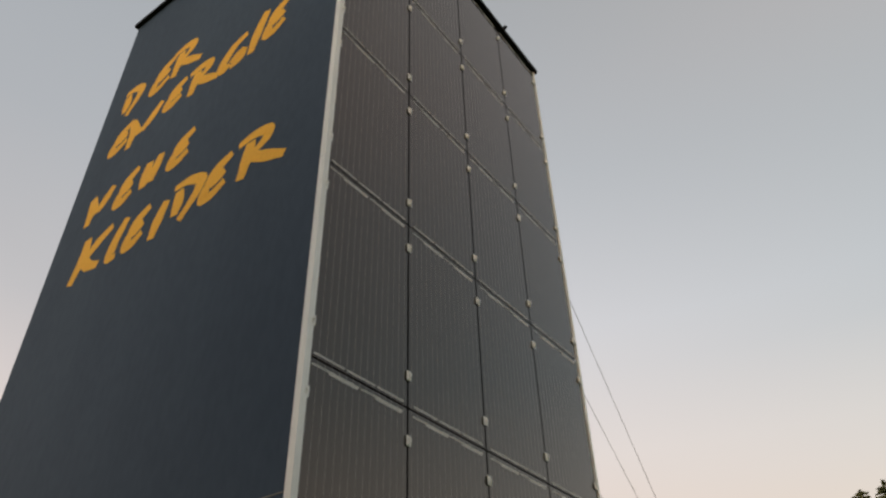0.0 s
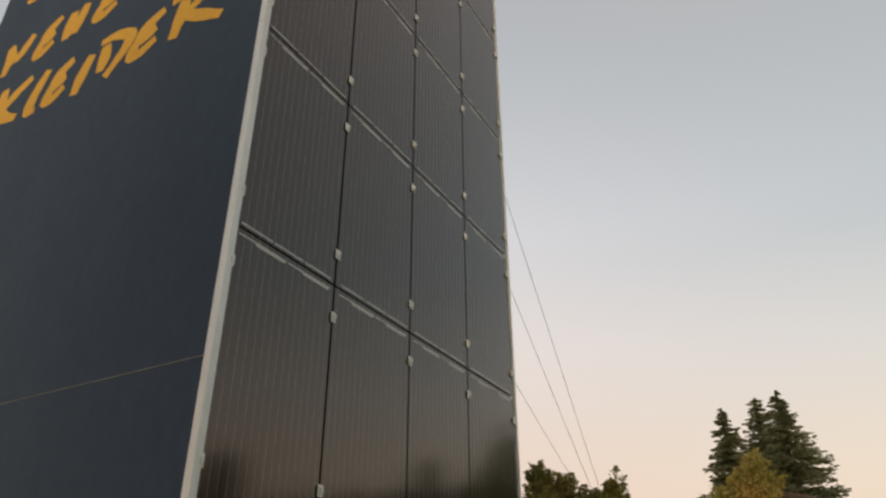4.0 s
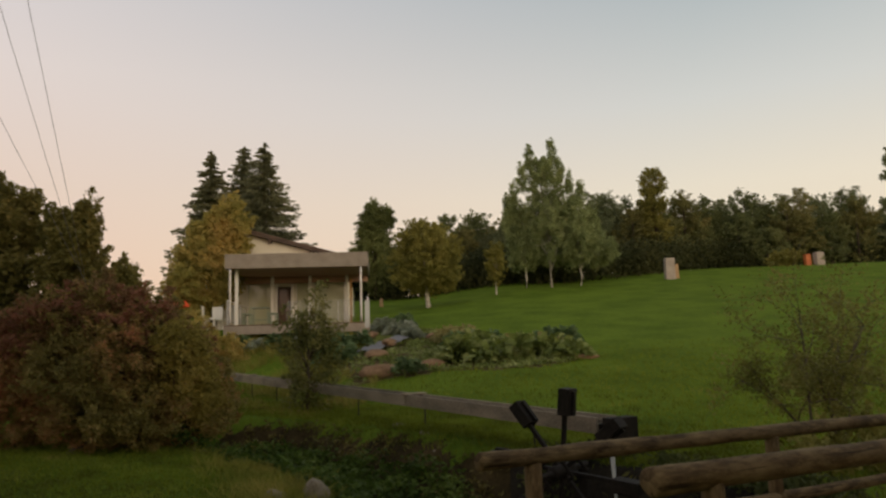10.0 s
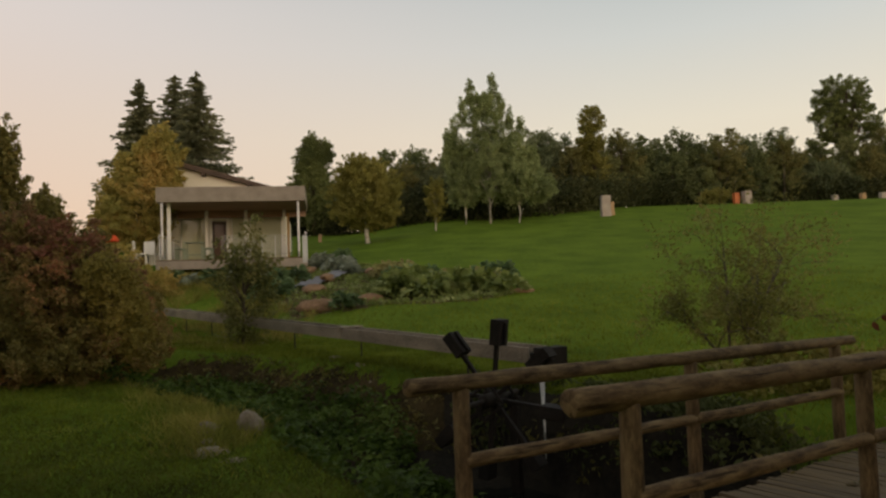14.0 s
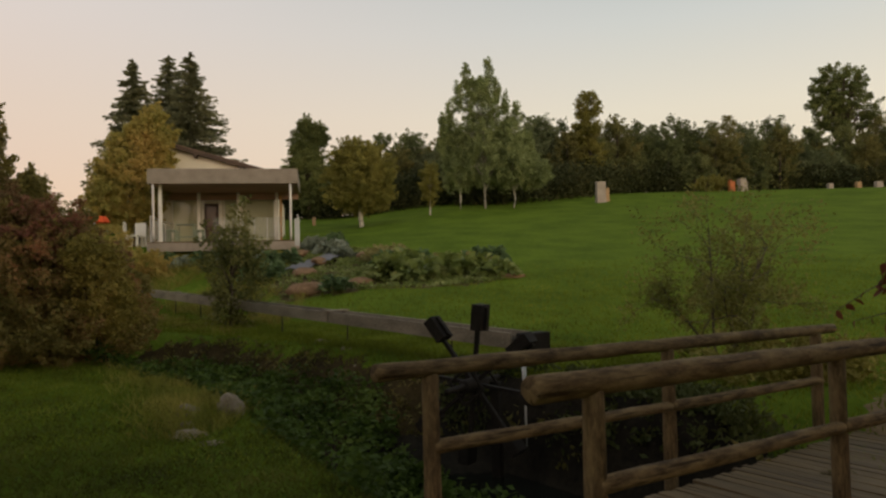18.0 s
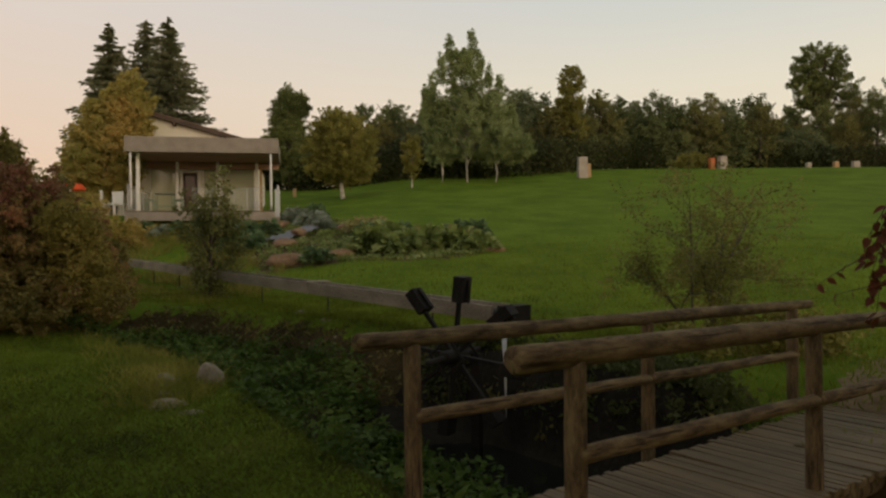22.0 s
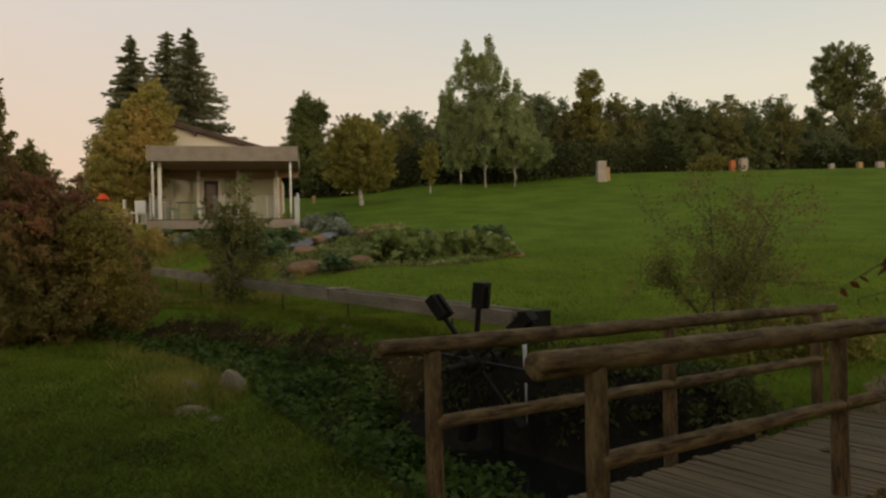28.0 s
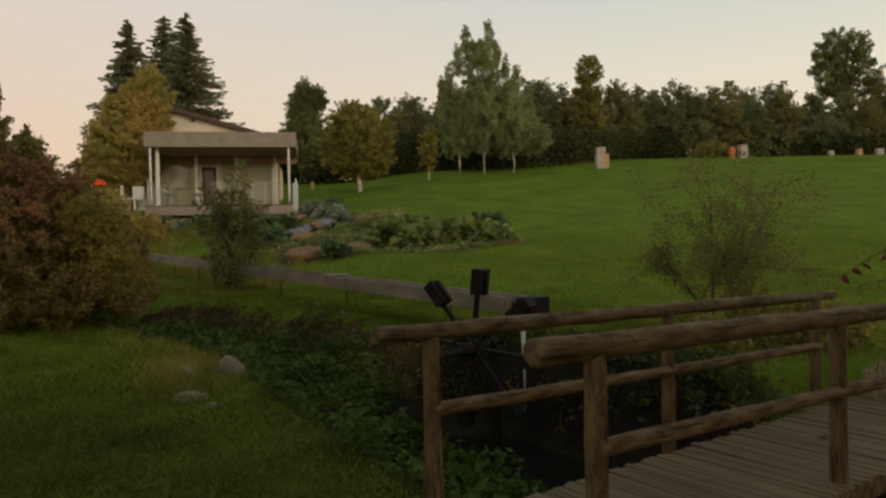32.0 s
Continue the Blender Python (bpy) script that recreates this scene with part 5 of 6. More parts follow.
for k in range(3):
    a = 2.1 * k + 0.4
    part("arm", log((0, 0, 0.6), (0.11 * math.cos(a), 0.11 * math.sin(a), 0.6), 0.006, seg=6, rings=2), M["wire"], gauge)
    bm = bmesh.new()
    bmesh.ops.create_uvsphere(bm, u_segments=10, v_segments=6, radius=0.04, matrix=Matrix.Translation((0.13 * math.cos(a), 0.13 * math.sin(a), 0.6)))
    bmesh.ops.delete(bm, geom=[v for v in bm.verts if (v.co - Vector((0.13 * math.cos(a), 0.13 * math.sin(a), 0.6))).dot(Vector((-math.sin(a), math.cos(a), 0))) > 0.012], context="VERTS")
    part("cup", bm, M["black_frame"], gauge)


# ---- creek: banks, water, plants and stones ----
def draped(name, us, vs, mat, lift, label="", category="", kind="structure", keep=None):
    """A sheet that follows the ground, a little above it."""
    U, V = np.meshgrid(us, vs, indexing="ij")
    Z = ground(U, V) + lift
    rr = np.random.default_rng(len(us))
    Z = Z + rr.normal(size=Z.shape) * 0.012
    co = np.stack([OX + U * AX + V * AY, OY + U * AY - V * AX, Z], -1).reshape(-1, 3)
    ix = np.arange(U.size).reshape(U.shape)
    q = np.stack([ix[:-1, :-1], ix[:-1, 1:], ix[1:, 1:], ix[1:, :-1]], -1).reshape(-1, 4)
    if keep is not None:
        k = keep(U, V)
        q = q[(k.reshape(-1)[q]).all(1)]
    me = bpy.data.meshes.new(name)
    me.from_pydata(co.tolist(), [], q.tolist())
    me.materials.append(mat)
    me.polygons.foreach_set("use_smooth", [True] * len(me.polygons))
    return tagged(new(name, me), label, category, kind=kind)


bm = bmesh.new()
ring = []
for t, s in ((-6, -0.75), (-2, -0.85), (0.5, -0.8), (2.4, -0.6), (3.6, 0.0), (3.6, 1.0), (2.6, 1.25), (0.5, 1.25), (-2, 1.25), (-6, 1.25)):
    s += float(np.interp(t, [-30, 0, 5], [-0.6, -0.55, -0.35]))
    ring.append(bm.verts.new(site(5.6 + 0.783 * t + 0.622 * s, 1.7 - 0.622 * t + 0.783 * s, -0.78)))
bm.faces.new(list(reversed(ring)))
bmesh.ops.recalc_face_normals(bm, faces=bm.faces)
tagged(new("water", mesh_of("water", bm, M["water"])), "dark still pool under the mill wheel", "water", kind="structure")

M["creek_leaf"] = leaf_material("dark_creek_leaves", [(0.05, (0.018, 0.032, 0.005)), (0.5, (0.058, 0.098, 0.016)), (1.0, (0.15, 0.20, 0.045))], 0.6, 1.6)
rng = np.random.default_rng(91)


def scatter(n, ulim, vlim, test):
    u, v = rng.uniform(*ulim, n), rng.uniform(*vlim, n)
    k = test(u, v)
    return u[k], v[k]


def plant_zone(u, v):
    t, s = creek(u, v)
    left = np.interp(t, [0, 6], [-1.45, -0.95]) + 0.15 * np.sin(t * 3.3)
    right = np.interp(t, [-1, 0.6, 2.2, 3.6, 5, 10], [-0.15, 0.0, 0.1, 0.45, 0.95, 0.9])
    off = u * 0.81 - v * 0.58
    return (s > left) & (s < right) & (t > -1.5) & (t < 9.5) & (off > 3.35)


cu, cv = scatter(11000, (3.5, 14), (-7.5, 2.5), plant_zone)
top = 0.08 + 0.26 * (0.5 + 0.5 * np.sin(cu * 3.1 + 1) * np.sin(cv * 3.7)) + rng.uniform(0, 0.08, len(cu))
base = np.stack([OX + cu * AX + cv * AY, OY + cu * AY - cv * AX, np.maximum(ground(cu, cv), -0.84)], -1)
pts = np.repeat(base, 9, 0) + rng.normal(size=(len(cu) * 9, 3)) * np.array([0.07, 0.07, 0.0])
pts[:, 2] += np.repeat(top, 9) * rng.uniform(0.35, 1.1, len(pts))
cress = group_at("creek_plants", "dense dark green water plants filling the creek", "water plants", kind="stuff")
leaves("leaves", pts, 0.055, M["creek_leaf"], cress, rng, elong=1.5, flat=0.6)
# small growth on the far bank
cu, cv = scatter(3000, (4, 15), (-8, 3), lambda u, v: (creek(u, v)[1] > np.interp(creek(u, v)[0], [3, 5], [1.25, 0.35])) & (creek(u, v)[1] < 1.5) & (creek(u, v)[0] > -1) & (creek(u, v)[0] < 11))
base = np.stack([OX + cu * AX + cv * AY, OY + cu * AY - cv * AX, ground(cu, cv)], -1)
pts = np.repeat(base, 9, 0) + rng.normal(size=(len(cu) * 9, 3)) * np.array([0.05, 0.05, 0.03])
pts[:, 2] += rng.uniform(0.01, 0.12, len(pts))
weeds = group_at("bank_weeds", "low brownish weeds on the creek bank", "weeds", kind="stuff")
M["weed_leaf"] = leaf_material("bank_weed_leaves", [(0.05, (0.055, 0.060, 0.016)), (0.5, (0.115, 0.108, 0.030)), (1.0, (0.22, 0.17, 0.065))], 0.6, 0.8)
leaves("leaves", pts, 0.045, M["weed_leaf"], weeds, rng, elong=2.0)


# growth on the far wall of the pool, leaf colour darkened for its shade
M["pool_leaf"] = leaf_material("shaded_pool_leaves", [(0.05, (0.028, 0.038, 0.012)), (0.5, (0.062, 0.076, 0.024)), (1.0, (0.12, 0.125, 0.042))], 0.7, 0.8)
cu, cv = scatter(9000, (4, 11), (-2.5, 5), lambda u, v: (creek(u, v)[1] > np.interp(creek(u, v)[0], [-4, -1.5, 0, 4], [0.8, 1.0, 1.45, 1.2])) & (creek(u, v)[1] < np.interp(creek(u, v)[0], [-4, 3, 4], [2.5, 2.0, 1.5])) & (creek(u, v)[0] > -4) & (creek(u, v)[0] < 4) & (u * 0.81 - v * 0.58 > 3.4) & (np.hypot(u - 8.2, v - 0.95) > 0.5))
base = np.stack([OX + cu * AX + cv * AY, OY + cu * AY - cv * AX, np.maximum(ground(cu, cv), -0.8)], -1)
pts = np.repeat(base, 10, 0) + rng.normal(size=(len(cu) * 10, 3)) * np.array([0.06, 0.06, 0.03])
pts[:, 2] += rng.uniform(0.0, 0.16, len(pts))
pit = group_at("pool_weeds", "weeds on the mill pool bank, its shade put into their colour", "weeds", kind="stuff")
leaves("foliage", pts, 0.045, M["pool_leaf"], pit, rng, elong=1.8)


def boulder(at, size, seed, label="pale rounded field stone on the creek bank", mat="stone", squash=(1.3, 0.9, 0.7), turn=0.0, group="stones on the bank"):
    bm = bmesh.new()
    bmesh.ops.create_icosphere(bm, subdivisions=3, radius=1)
    for v in bm.verts:
        n = noise.noise(v.co * 1.3 + Vector((seed * 3.7, 0, 0))) * 0.38 + noise.noise(v.co * 3.5 + Vector((0, seed, 0))) * 0.10
        v.co = v.co * (1 + n)
        v.co = Vector((v.co.x * squash[0], v.co.y * squash[1], v.co.z * squash[2])) * size
    ob = new("stone", mesh_of("stone", bm, M[mat], True))
    ob.matrix_basis = Matrix.Translation(at) @ Matrix.Rotation(turn, 4, "Z")
    return tagged(ob, label, "stone", group)


for n, (u, v, size, dz, tr, sq) in enumerate((
    (8.18, -2.42, 0.15, 0.09, 0.9, (0.95, 0.95, 1.1)), (7.32, -2.60, 0.15, -0.02, 0.3, (1.2, 1.5, 0.5)), (8.05, -2.86, 0.10, 0.08, 1.5, (1.2, 1.1, 0.8)), (7.02, -2.28, 0.12, -0.03, 0.4, (1.0, 1.4, 0.45)),
    (7.62, -2.72, 0.08, 0.02, 2.0, (1.3, 0.9, 0.7)), (11.6, -1.55, 0.12, -0.05, 0.3, (1.3, 0.9, 0.7)), (12.4, -2.1, 0.09, 0.02, 1.2, (1.3, 0.9, 0.7)), (10.9, -1.25, 0.10, -0.1, 2.2, (1.3, 0.9, 0.7)))):
    boulder(on_ground(u, v) + Vector((0, 0, dz)), size, n + 1, turn=tr, squash=sq)

# ---- vegetable garden ----
M["bed_soil"] = surface("light_garden_soil", (0.16, 0.098, 0.055), (0.33, 0.215, 0.128), 1.2, 12, 0.95, bump=0.8, depth=0.05, spec=0.05)


def mound(u, v, lu, lv, high, turn=0.0, mat="bed_soil", name="soil_mound", label="raised bed of bare reddish soil in the vegetable garden"):
    bm = bmesh.new()
    bmesh.ops.create_icosphere(bm, subdivisions=4, radius=1)
    for p in bm.verts:
        k = 1 + 0.14 * noise.noise(p.co * 2.2 + Vector((u, v, 0))) + 0.05 * noise.noise(p.co * 7 + Vector((v, u, 0)))
        flat = math.copysign(abs(p.co.z) ** 0.8, p.co.z)
        p.co = Vector((p.co.x * lu * k, p.co.y * lv * k, flat * high * k))
    ob = new(name, mesh_of(name, bm, M[mat], True))
    ob.matrix_basis = Matrix.Translation(on_ground(u, v)) @ Matrix.Rotation(math.atan2(AY, AX) + turn, 4, "Z")
    return tagged(ob, label, "garden bed", "beds of the vegetable garden")


mound(19.8, -3.65, 0.65, 0.62, 0.24)
mound(22.8, -4.35, 1.1, 0.42, 0.20, 0.15)
mound(26.2, -4.45, 2.6, 0.28, 0.20, 0.12)
mound(20.3, -2.3, 0.6, 0.38, 0.16)
mound(29.5, -5.7, 2.0, 0.3, 0.18, 0.1)
mound(27.5, -2.9, 1.2, 0.4, 0.22, 0.1)
mound(20.6, 1.9, 0.3, 0.45, 0.10)
M["sheet"] = surface("blue_grey_film", (0.075, 0.074, 0.078), (0.145, 0.142, 0.15), 2, 12, 0.5, bump=0.6, depth=0.04)
draped("garden_film", np.arange(22.6, 27.4, 0.15), np.arange(-5.4, -3.2, 0.1), M["sheet"], 0.2, "blue-grey plastic film laid over a vegetable bed", "film", kind="thing", keep=lambda U, V: np.abs(V + 4.35 + (U - 24.8) * -0.12) < 0.42)

M["cabbage"] = leaf_material("blue_green_cabbage", [(0.05, (0.12, 0.14, 0.09)), (0.5, (0.20, 0.23, 0.17)), (1.0, (0.34, 0.37, 0.30))], 0.5, 2.0)
M["kale"] = leaf_material("deep_green_kale", [(0.05, (0.05, 0.08, 0.03)), (0.5, (0.09, 0.14, 0.06)), (1.0, (0.18, 0.24, 0.13))], 0.5, 2.0)
M["big_leaf"] = leaf_material("broad_green_leaves", [(0.05, (0.075, 0.10, 0.025)), (0.5, (0.15, 0.19, 0.05)), (1.0, (0.34, 0.37, 0.17))], 0.5, 1.5)
M["dry_leaf"] = leaf_material("dry_brown_green_leaves", [(0.05, (0.10, 0.105, 0.035)), (0.5, (0.20, 0.185, 0.07)), (1.0, (0.32, 0.29, 0.14))], 0.6, 1.5)


def rosette(name, label, mat, radius, high, count, leaf, seed):
    r = np.random.default_rng(seed)
    ob = group_at(name, label, "plant", group="garden plants")
    a, f = r.uniform(0, 2 * math.pi, count), r.uniform(0.1, 1, count) ** 0.6
    p = np.stack([np.cos(a) * f * radius, np.sin(a) * f * radius, high * (1.05 - 0.75 * f ** 2) * r.uniform(0.5, 1.1, count)], -1)
    d = np.stack([np.cos(a), np.sin(a), 0.7 - f], -1)
    part("stalk", log((0, 0, -0.05), (0, 0, high * 0.6), 0.02, seg=6, rings=2), M["big_leaf"], ob)
    leaves("foliage", p, leaf, M[mat], ob, r, elong=1.5, along=d)
    return ob


kinds = {
    "cabbage": [rosette("cabbage", "blue-green cabbage plant in the vegetable garden", "cabbage", 0.30, 0.34, 60, 0.17, 201 + k) for k in range(2)],
    "kale": [rosette("kale", "deep green kale plant in the vegetable garden", "kale", 0.34, 0.48, 110, 0.14, 211 + k) for k in range(2)],
    "pumpkin_plant": [rosette("squash_plant", "broad-leaved squash plant in the vegetable garden", "big_leaf", 0.5, 0.42, 80, 0.17, 221 + k) for k in range(3)],
    "dry_plant": [rosette("withered_plant", "withered brown-green plant in the vegetable garden", "dry_leaf", 0.42, 0.36, 110, 0.09, 231 + k) for k in range(2)],
}
spots = []
for n in range(26):
    spots.append(("cabbage", 27.0 + 0.21 * n + rng.uniform(-0.2, 0.2), -3.55 - 0.09 * n + rng.uniform(-0.45, 0.45)))
for n in range(12):
    spots.append(("kale", rng.uniform(21.5, 25.5), rng.uniform(-6.1, -5.2)))
for n in range(20):
    u = rng.uniform(19.8, 23.0)
    spots.append(("pumpkin_plant", u, rng.uniform(-1.9, np.interp(u, [19.2, 21, 23], [0.2, 0.9, 0.6]))))
for n in range(8):
    spots.append(("dry_plant", rng.uniform(20.2, 22.2), rng.uniform(0.0, 1.5)))
for n in range(9):
    spots.append(("pumpkin_plant", rng.uniform(20.2, 22.4), rng.uniform(0.2, 1.7)))
for n in range(6):
    spots.append(("kale", rng.uniform(22.2, 23.6), rng.uniform(-2.0, -0.6)))
for n in range(10):
    spots.append(("dry_plant", rng.uniform(24, 27), rng.uniform(-3.0, -1.6)))
for n in range(8):
    spots.append(("kale", 30.5 + 0.25 * n, -4.75 + rng.uniform(-0.2, 0.2)))
for n in range(5):
    spots.append(("kale", 22.6 + rng.uniform(-0.2, 0.3), 1.0 + 0.16 * n))
for u, v in ((18.9, -2.9), (19.0, -2.6)):
    spots.append(("kale", u, v))
zu, zv = scatter(1500, (18.6, 33), (-6.5, 2.6), garden_zone)
zb = np.stack([OX + zu * AX + zv * AY, OY + zu * AY - zv * AX, ground(zu, zv) + 0.02], -1)
zp = np.repeat(zb, 12, 0) + rng.normal(size=(len(zu) * 12, 3)) * np.array([0.12, 0.12, 0.0])
zp[:, 2] += rng.uniform(0.0, 0.10, len(zp))
zw = group_at("garden_weeds", "low green weeds between the vegetable rows", "weeds", kind="stuff")
leaves("leaves", zp, 0.07, M["big_leaf"], zw, rng)
used = set()
for kind, u, v in spots:
    src = kinds[kind][int(rng.integers(len(kinds[kind])))]
    m = Matrix.Translation(on_ground(u, v) + Vector((0, 0, 0.02))) @ Matrix.Rotation(rng.uniform(0, 6.28), 4, "Z") @ Matrix.Scale(rng.uniform(0.6, 1.3), 4)
    if src.name not in used:
        used.add(src.name)
        src.matrix_basis = m
    else:
        copy_thing(src, m)

# ---- things on the meadow ----
M["stele"] = surface("grey_pink_stone", (0.30, 0.25, 0.21), (0.46, 0.40, 0.34), 1.2, 12, 0.85, bump=0.5, depth=0.03)
# orange of the lit ridge block, the glow put into the base colour
M["orange_glow"] = surface("orange_lit_block", (0.40, 0.09, 0.03), (0.62, 0.20, 0.06), 1.5, 14, 0.6, bump=0.2)
M["ochre_tone"] = surface("ochre_tone", (0.36, 0.22, 0.11), (0.5, 0.34, 0.19), 1.2, 12, 0.85, bump=0.4)


def standing_stone(name, label, u, v, sx, sy, sz, mat, turn=0.2, category="sculpture"):
    bm = box(sx, sy, sz, (0, 0, sz / 2 - 0.1), 0.03)
    bmesh.ops.subdivide_edges(bm, edges=bm.edges, cuts=2, use_grid_fill=True)
    for p in bm.verts:
        p.co += Vector((noise.noise(p.co * 2 + Vector((u, 0, 0))), noise.noise(p.co * 2 + Vector((0, v, 0))), 0)) * 0.04
    ob = new(name, mesh_of(name, bm, M[mat]))
    ob.matrix_basis = Matrix.Translation(on_ground(u, v)) @ Matrix.Rotation(math.atan2(AY, AX) + turn, 4, "Z")
    return tagged(ob, label, category)


standing_stone("stele", "grey stone stele standing on the meadow", 57.5, 12.7, 0.45, 0.75, 1.75, "stele")
# added slab: its ochre stands for the warm glint on the stele's edge
standing_stone("stele", "ochre slab added as the warm-lit right edge of the stele", 58.3, 13.4, 0.3, 0.3, 1.2, "ochre_tone")
standing_stone("sculpture", "block sculpture on the ridge, orange glow put into its colour", 69.8, 28.1, 0.4, 0.5, 1.15, "orange_glow")
standing_stone("sculpture", "pale stone block beside the orange sculpture", 69.6, 29.05, 0.6, 0.75, 1.3, "stele")
standing_stone("sculpture", "small pale stone on the ridge", 74, 39.9, 0.4, 0.5, 0.6, "stele")
standing_stone("sculpture", "small yellowish block on the ridge", 74, 42.8, 0.4, 0.5, 0.7, "ochre_tone")
standing_stone("sculpture", "small pale block on the ridge", 74, 44.9, 0.4, 0.8, 0.7, "stele")
standing_stone("marker_post", "small grey marker post by the meadow edge", 52, -9.2, 0.12, 0.25, 0.7, "ochre_tone", category="post")

# ---- shade tree with dark red leaves beside the bridge, its twigs hang into view ----
M["red_leaf"] = leaf_material("dark_red_leaves", [(0.05, (0.06, 0.03, 0.012)), (0.5, (0.12, 0.035, 0.018)), (1.0, (0.24, 0.06, 0.03))], 0.5, 2.5)
broadleaf("red_tree", "spreading tree with dark red autumn leaves beside the bridge", on_ground(0.2, 6.3), [((0, 0, 3.6), (3.0, 3.0, 2.3)), ((-1.5, 1.0, 6.0), (3.0, 3.0, 2.0)), ((-2.2, 2.4, 5.2), (2.2, 2.2, 1.6)), ((2.4, 0.4, 4.0), (1.7, 1.5, 1.3))], 0.2, 2.0, 0.10, "red_leaf", 1000, 60, 0.28, 61, limbs=40)
# added out of view, only to block sky and low sun from the lawn
broadleaf("unseen_shade_tree", "unseen tree added behind the path to shade the near lawn", on_ground(-7.5, 4.0), [((0, 0, 3.6), (3.6, 3.6, 3.0)), ((0, 1.5, 7.0), (2.8, 2.8, 2.6))], 0.25, 1.6, 0.14, "dark_leaf", 700, 50, 0.35, 62, limbs=30)


def twig(points, seed, count, size):
    r = np.random.default_rng(seed)
    ob = group_at("twig", "hanging twig with dark red oval leaves", "twig", group="hanging twigs")
    pts = [site(*p) for p in points]
    part("stem", tube(pts, [0.004] + [0.0025] * (len(pts) - 2) + [0.0012], seg=5), M["bark"], ob)
    for k in range(count):
        f = 0.25 + 0.75 * k / max(1, count - 1)
        i = min(int(f * (len(pts) - 1)), len(pts) - 2)
        p = pts[i].lerp(pts[i + 1], f * (len(pts) - 1) - i)
        bm = bmesh.new()
        n = 7
        mid = [bm.verts.new((0, size * q / (n - 1), -0.15 * size * (q / (n - 1)) ** 2)) for q in range(n)]
        for sgn in (-1, 1):
            edge = [bm.verts.new((sgn * size * 0.27 * math.sin(math.pi * min(1, (q / (n - 1)) ** 0.8)), size * q / (n - 1), 0.05 * size - 0.15 * size * (q / (n - 1)) ** 2)) for q in range(1, n - 1)]
            for q in range(len(edge) - 1):
                bm.faces.new((mid[q + 1], edge[q], edge[q + 1], mid[q + 2]) if sgn > 0 else (mid[q + 2], edge[q + 1], edge[q], mid[q + 1]))
            bm.faces.new((mid[0], edge[0], mid[1]))
            bm.faces.new((mid[-1], mid[-2], edge[-1]))
        lf = part("leaf", bm, M["red_leaf"], ob)
        lf.matrix_basis = Matrix.Translation(p) @ Euler((r.uniform(-1.6, -0.3), r.uniform(-0.9, 0.9), r.uniform(0, 6.3))).to_matrix().to_4x4()


for k in range(5):
    y = 0.05 * k
    twig([(2.70, 2.05, 1.95 - 1.2 * y), (2.70, 1.88, 1.78 - y), (2.71, 1.76 - 0.1 * y, 1.62 - y), (2.72, 1.67 + 0.25 * y, 1.46 - 1.3 * y)], 10 + k, 13, 0.058)
twig([(2.70, 1.95, 1.52), (2.72, 1.75, 1.46), (2.76, 1.63, 1.38), (2.80, 1.54, 1.31)], 5, 8, 0.045)
twig([(2.70, 2.0, 1.40), (2.72, 1.82, 1.34), (2.75, 1.70, 1.30), (2.78, 1.60, 1.27)], 6, 5, 0.045)
twig([(2.70, 2.0, 1.30), (2.70, 1.86, 1.24), (2.70, 1.76, 1.20), (2.70, 1.68, 1.18)], 3, 6, 0.055)


# ---- grass ----
def blades(name, label, n, ulim, vlim, test, width, length, mat, seed, lean=0.35):
    r = np.random.default_rng(seed)
    u, v = r.uniform(*ulim, n), r.uniform(*vlim, n)
    k = test(u, v)
    u, v = u[k], v[k]
    clump = 0.6 + 0.8 * np.clip(np.sin(u * 1.7 + np.sin(v * 1.1) * 2) * np.sin(v * 1.9 + 0.7) + 0.4, 0, 1)
    h = length * clump * r.uniform(0.6, 1.3, len(u))
    base = np.stack([OX + u * AX + v * AY, OY + u * AY - v * AX, ground(u, v) + 0.012], -1)
    d = r.normal(size=(len(u), 3)) * lean
    d[:, 2] = 1
    pts = base + d * (h * 0.45)[:, None]
    ob = group_at(name, label, "grass", kind="stuff")
    leaves("blades", pts, width, M[mat], ob, r, elong=float(length / width), along=d)
    return ob


def lawn(u, v):
    t, s = creek(u, v)
    left = np.interp(t, [0, 6], [-1.55, -1.0])
    return (s < left) & (np.abs(v) < u * 0.75 + 1.5)


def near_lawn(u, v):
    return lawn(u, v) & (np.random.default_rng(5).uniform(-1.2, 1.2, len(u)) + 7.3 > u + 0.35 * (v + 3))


def far_lawn(u, v):
    return lawn(u, v) & (np.random.default_rng(6).uniform(-1.2, 1.2, len(u)) + 7.3 <= u + 0.35 * (v + 3))


blades("near_grass", "mown grass of the near bank, shade put into its colour", 230000, (2.6, 13), (-9.5, 1.0), near_lawn, 0.011, 0.058, "shaded_blades", 301, 0.95)
blades("bank_lawn", "lighter green grass in front of the shrub", 120000, (2.6, 14), (-10, 1.0), far_lawn, 0.012, 0.075, "blades", 309, 0.8)
M["straw"] = leaf_material("tall_straw_grass", [(0.05, (0.095, 0.115, 0.018)), (0.5, (0.20, 0.185, 0.042)), (1.0, (0.33, 0.26, 0.085))], 0.6, 1.2)


M["verge_leaf"] = leaf_material("pale_green_verge_grass", [(0.05, (0.115, 0.142, 0.022)), (0.5, (0.223, 0.223, 0.043)), (1.0, (0.392, 0.311, 0.088))], 0.6, 1.2)


def verge(u, v):
    t, s = creek(u, v)
    left = np.interp(t, [0, 6], [-1.45, -0.95])
    return (s > left - 0.75 * np.random.default_rng(4).uniform(0, 1, len(u))) & (s < left + 0.25) & (t > 1.5) & (t < 11) & (np.sin(u * 2.2) + np.sin(v * 3.1) > -0.5)


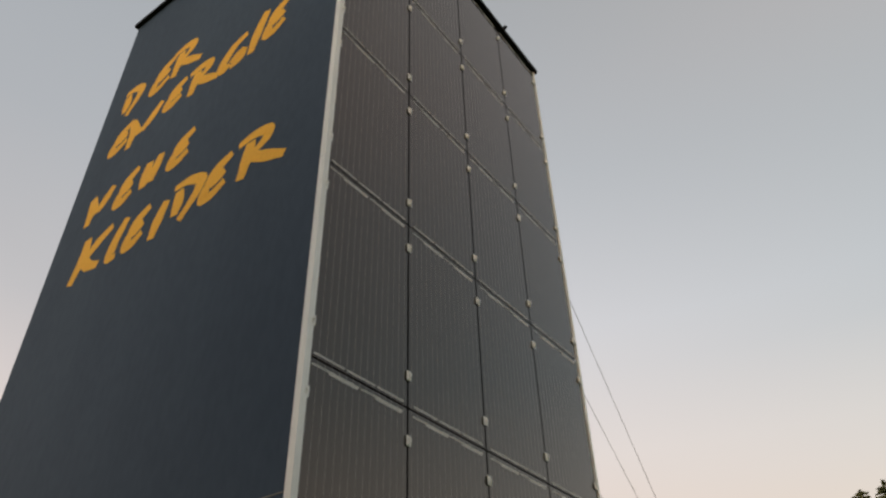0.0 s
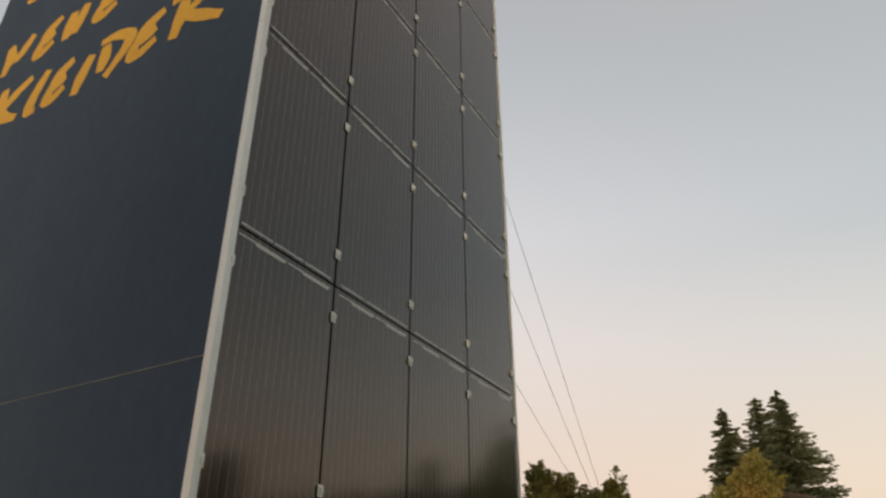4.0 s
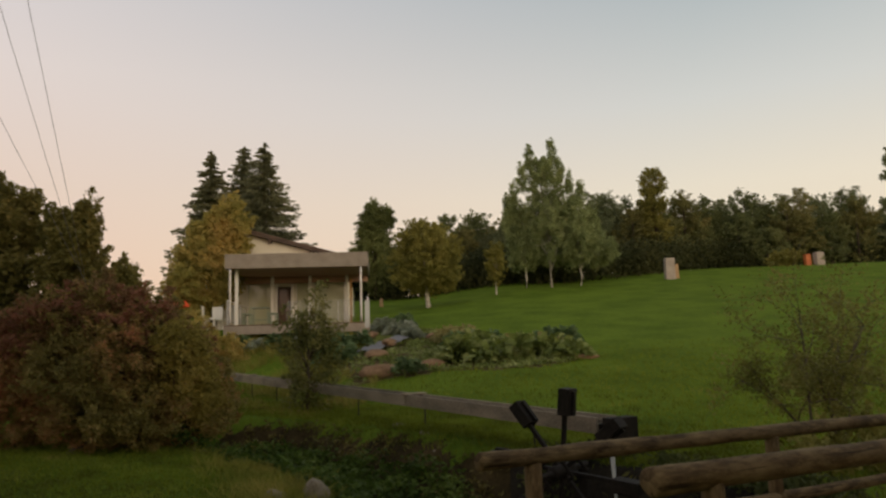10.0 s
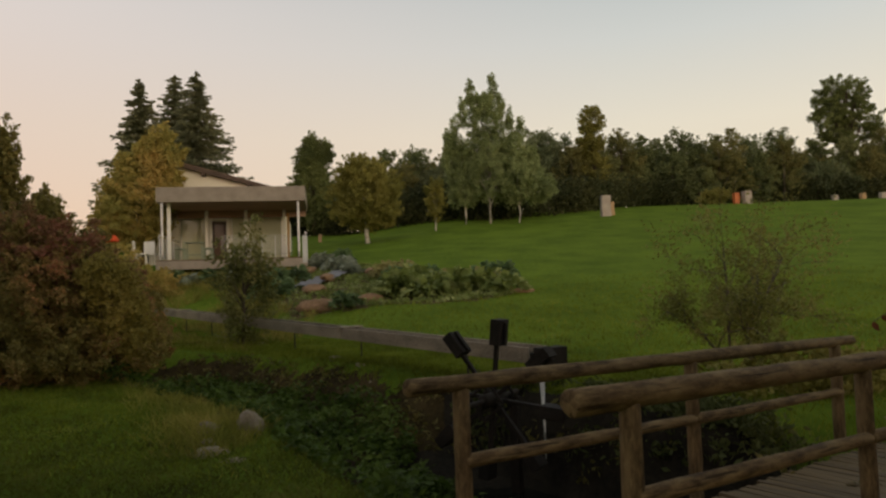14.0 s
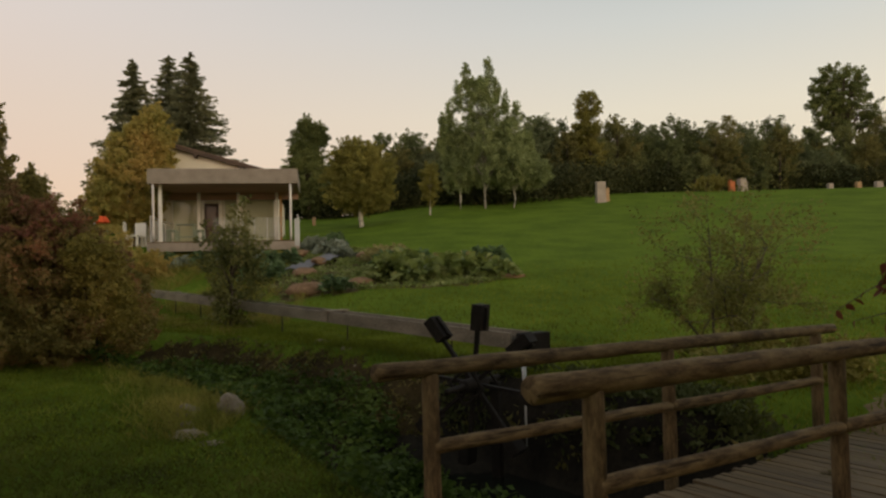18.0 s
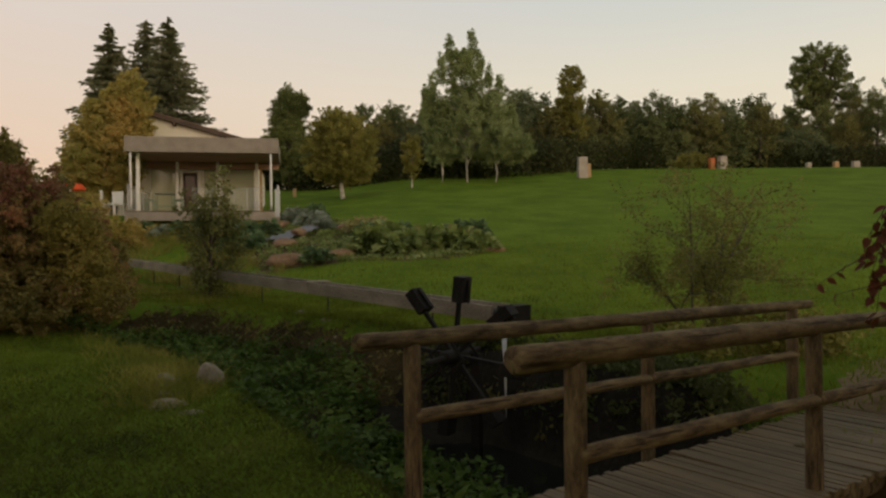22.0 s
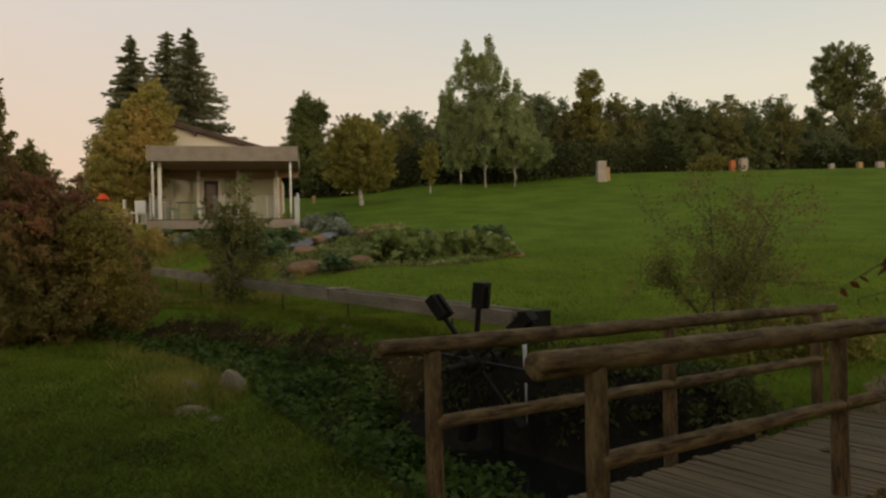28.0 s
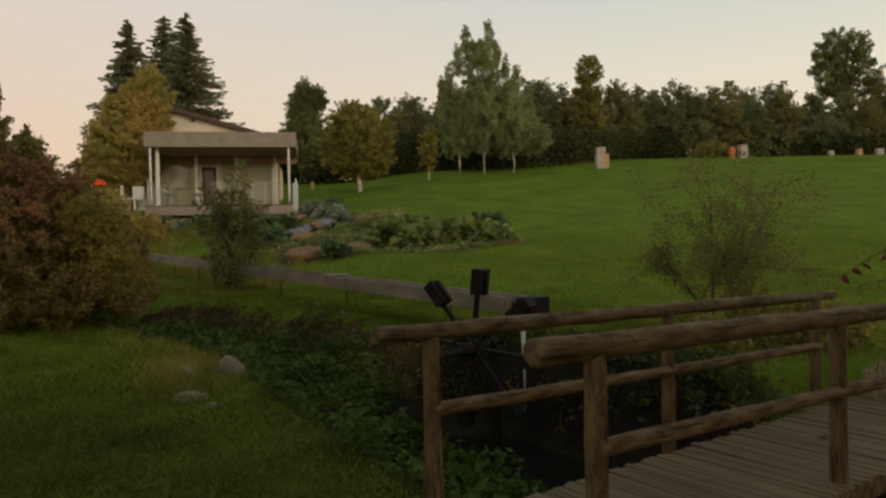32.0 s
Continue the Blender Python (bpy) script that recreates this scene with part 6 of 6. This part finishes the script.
blades("tall_grass", "grass on the bank edge in the shade-darkened lawn colour", 30000, (5, 15), (-8.5, 0), verge, 0.010, 0.11, "shaded_blades", 302, 0.8)


def field(u, v):
    t, s = creek(u, v)
    fade = np.random.default_rng(9).uniform(0, 1, len(u)) < np.interp(u, [9, 24], [1.0, 0.05])
    return (s > np.interp(t, [-4, -1, 3], [2.6, 2.2, 1.5])) & (np.abs(v) < u * 0.75) & ~garden_zone(u, v) & fade


blades("meadow_grass", "green meadow grass beyond the creek", 190000, (5, 24), (-12, 15), field, 0.016, 0.08, "blades", 303)
blades("flume_verge", "tall dry grass along the flume and shrub", 9000, (12, 26), (-12, -4), lambda u, v: (np.abs(creek(u, v)[1] - 3.0) < 1.2), 0.014, 0.2, "straw", 304, 0.45)
broadleaf("ochre_bush", "small ochre yellow bush by the garden path", on_ground(25.2, -11.1), [((0, 0, 0.6), (0.9, 1.0, 0.7)), ((0.2, 0.5, 1.2), (0.7, 0.8, 0.75)), ((0, -0.9, 0.4), (0.7, 0.8, 0.5))], 0.03, 0.1, 0.06, "yellow_leaf", 160, 45, 0.14, 63, category="shrub", stems=3)


def pit_edge(u, v):
    t, s = creek(u, v)
    return (s > np.interp(t, [3.6, 4.6], [1.75, 1.3])) & (s < np.interp(t, [-4, -1, 3, 6], [2.7, 2.4, 2.1, 2.1])) & (t > -4) & (t < 10)


blades("bank_grass", "long grass hanging over the creek bank", 60000, (3, 15), (-7, 6), pit_edge, 0.013, 0.13, "blades", 305, 0.6)
broadleaf("weed_bush", "low yellow-green weeds at the foot of the shrub", on_ground(8.2, 3.5), [((0, 0, 0.2), (0.7, 0.9, 0.35)), ((-0.2, -0.9, 0.15), (0.5, 0.6, 0.3))], 0.01, 0.05, 0.05, "olive_leaf", 110, 40, 0.11, 64, category="weeds", stems=2, limbs=8)
blades("rough_grass", "rough straw-coloured grass below the terrace", 26000, (15, 28.5), (-13, -3.5), lambda u, v: (creek(u, v)[0] * 0 + (u - 5.6) * 0.622 + (v - 1.7) * 0.783 > 1.9) & (v < -0.19 * u) & ~garden_zone(u, v) & (np.sin(u * 1.3) + np.sin(v * 1.7) > -0.9), 0.02, 0.32, "straw", 306, 0.5)
blades("bank_tall_grass", "tall pale grass on the bank beside the shrub", 26000, (7.4, 13.5), (-6.4, -2.2), lambda u, v: (np.abs(v + 3.95 + 0.52 * (u - 10.2)) < 0.15 + 0.75 * np.random.default_rng(8).uniform(0, 1, len(u)) ** 2), 0.009, 0.20, "verge_leaf", 308, 0.6)
blades("flume_grass", "bright grass between the flume and the creek", 120000, (8, 22), (-9, 3), lambda u, v: (creek(u, v)[1] > 1.7) & (creek(u, v)[1] < 4.2), 0.013, 0.08, "blades", 310, 0.8)
blades("stone_straw", "dry reddish grass round the stones", 2500, (7.0, 9.6), (-3.4, -2.0), lambda u, v: (np.abs(v + 2.65 - 0.12 * (u - 8)) < 0.4), 0.009, 0.16, "straw", 307, 0.6)
for n, (u, v) in enumerate(((26.8, -10.2), (26.5, -9.6), (26.6, -8.9), (26.2, -7.8), (26.4, -7.1), (25.8, -6.6), (26.9, -8.3))):
    copy_thing(kinds["cabbage" if n % 2 else "kale"][n % 2], Matrix.Translation(on_ground(u, v)) @ Matrix.Rotation(n * 1.7, 4, "Z"))
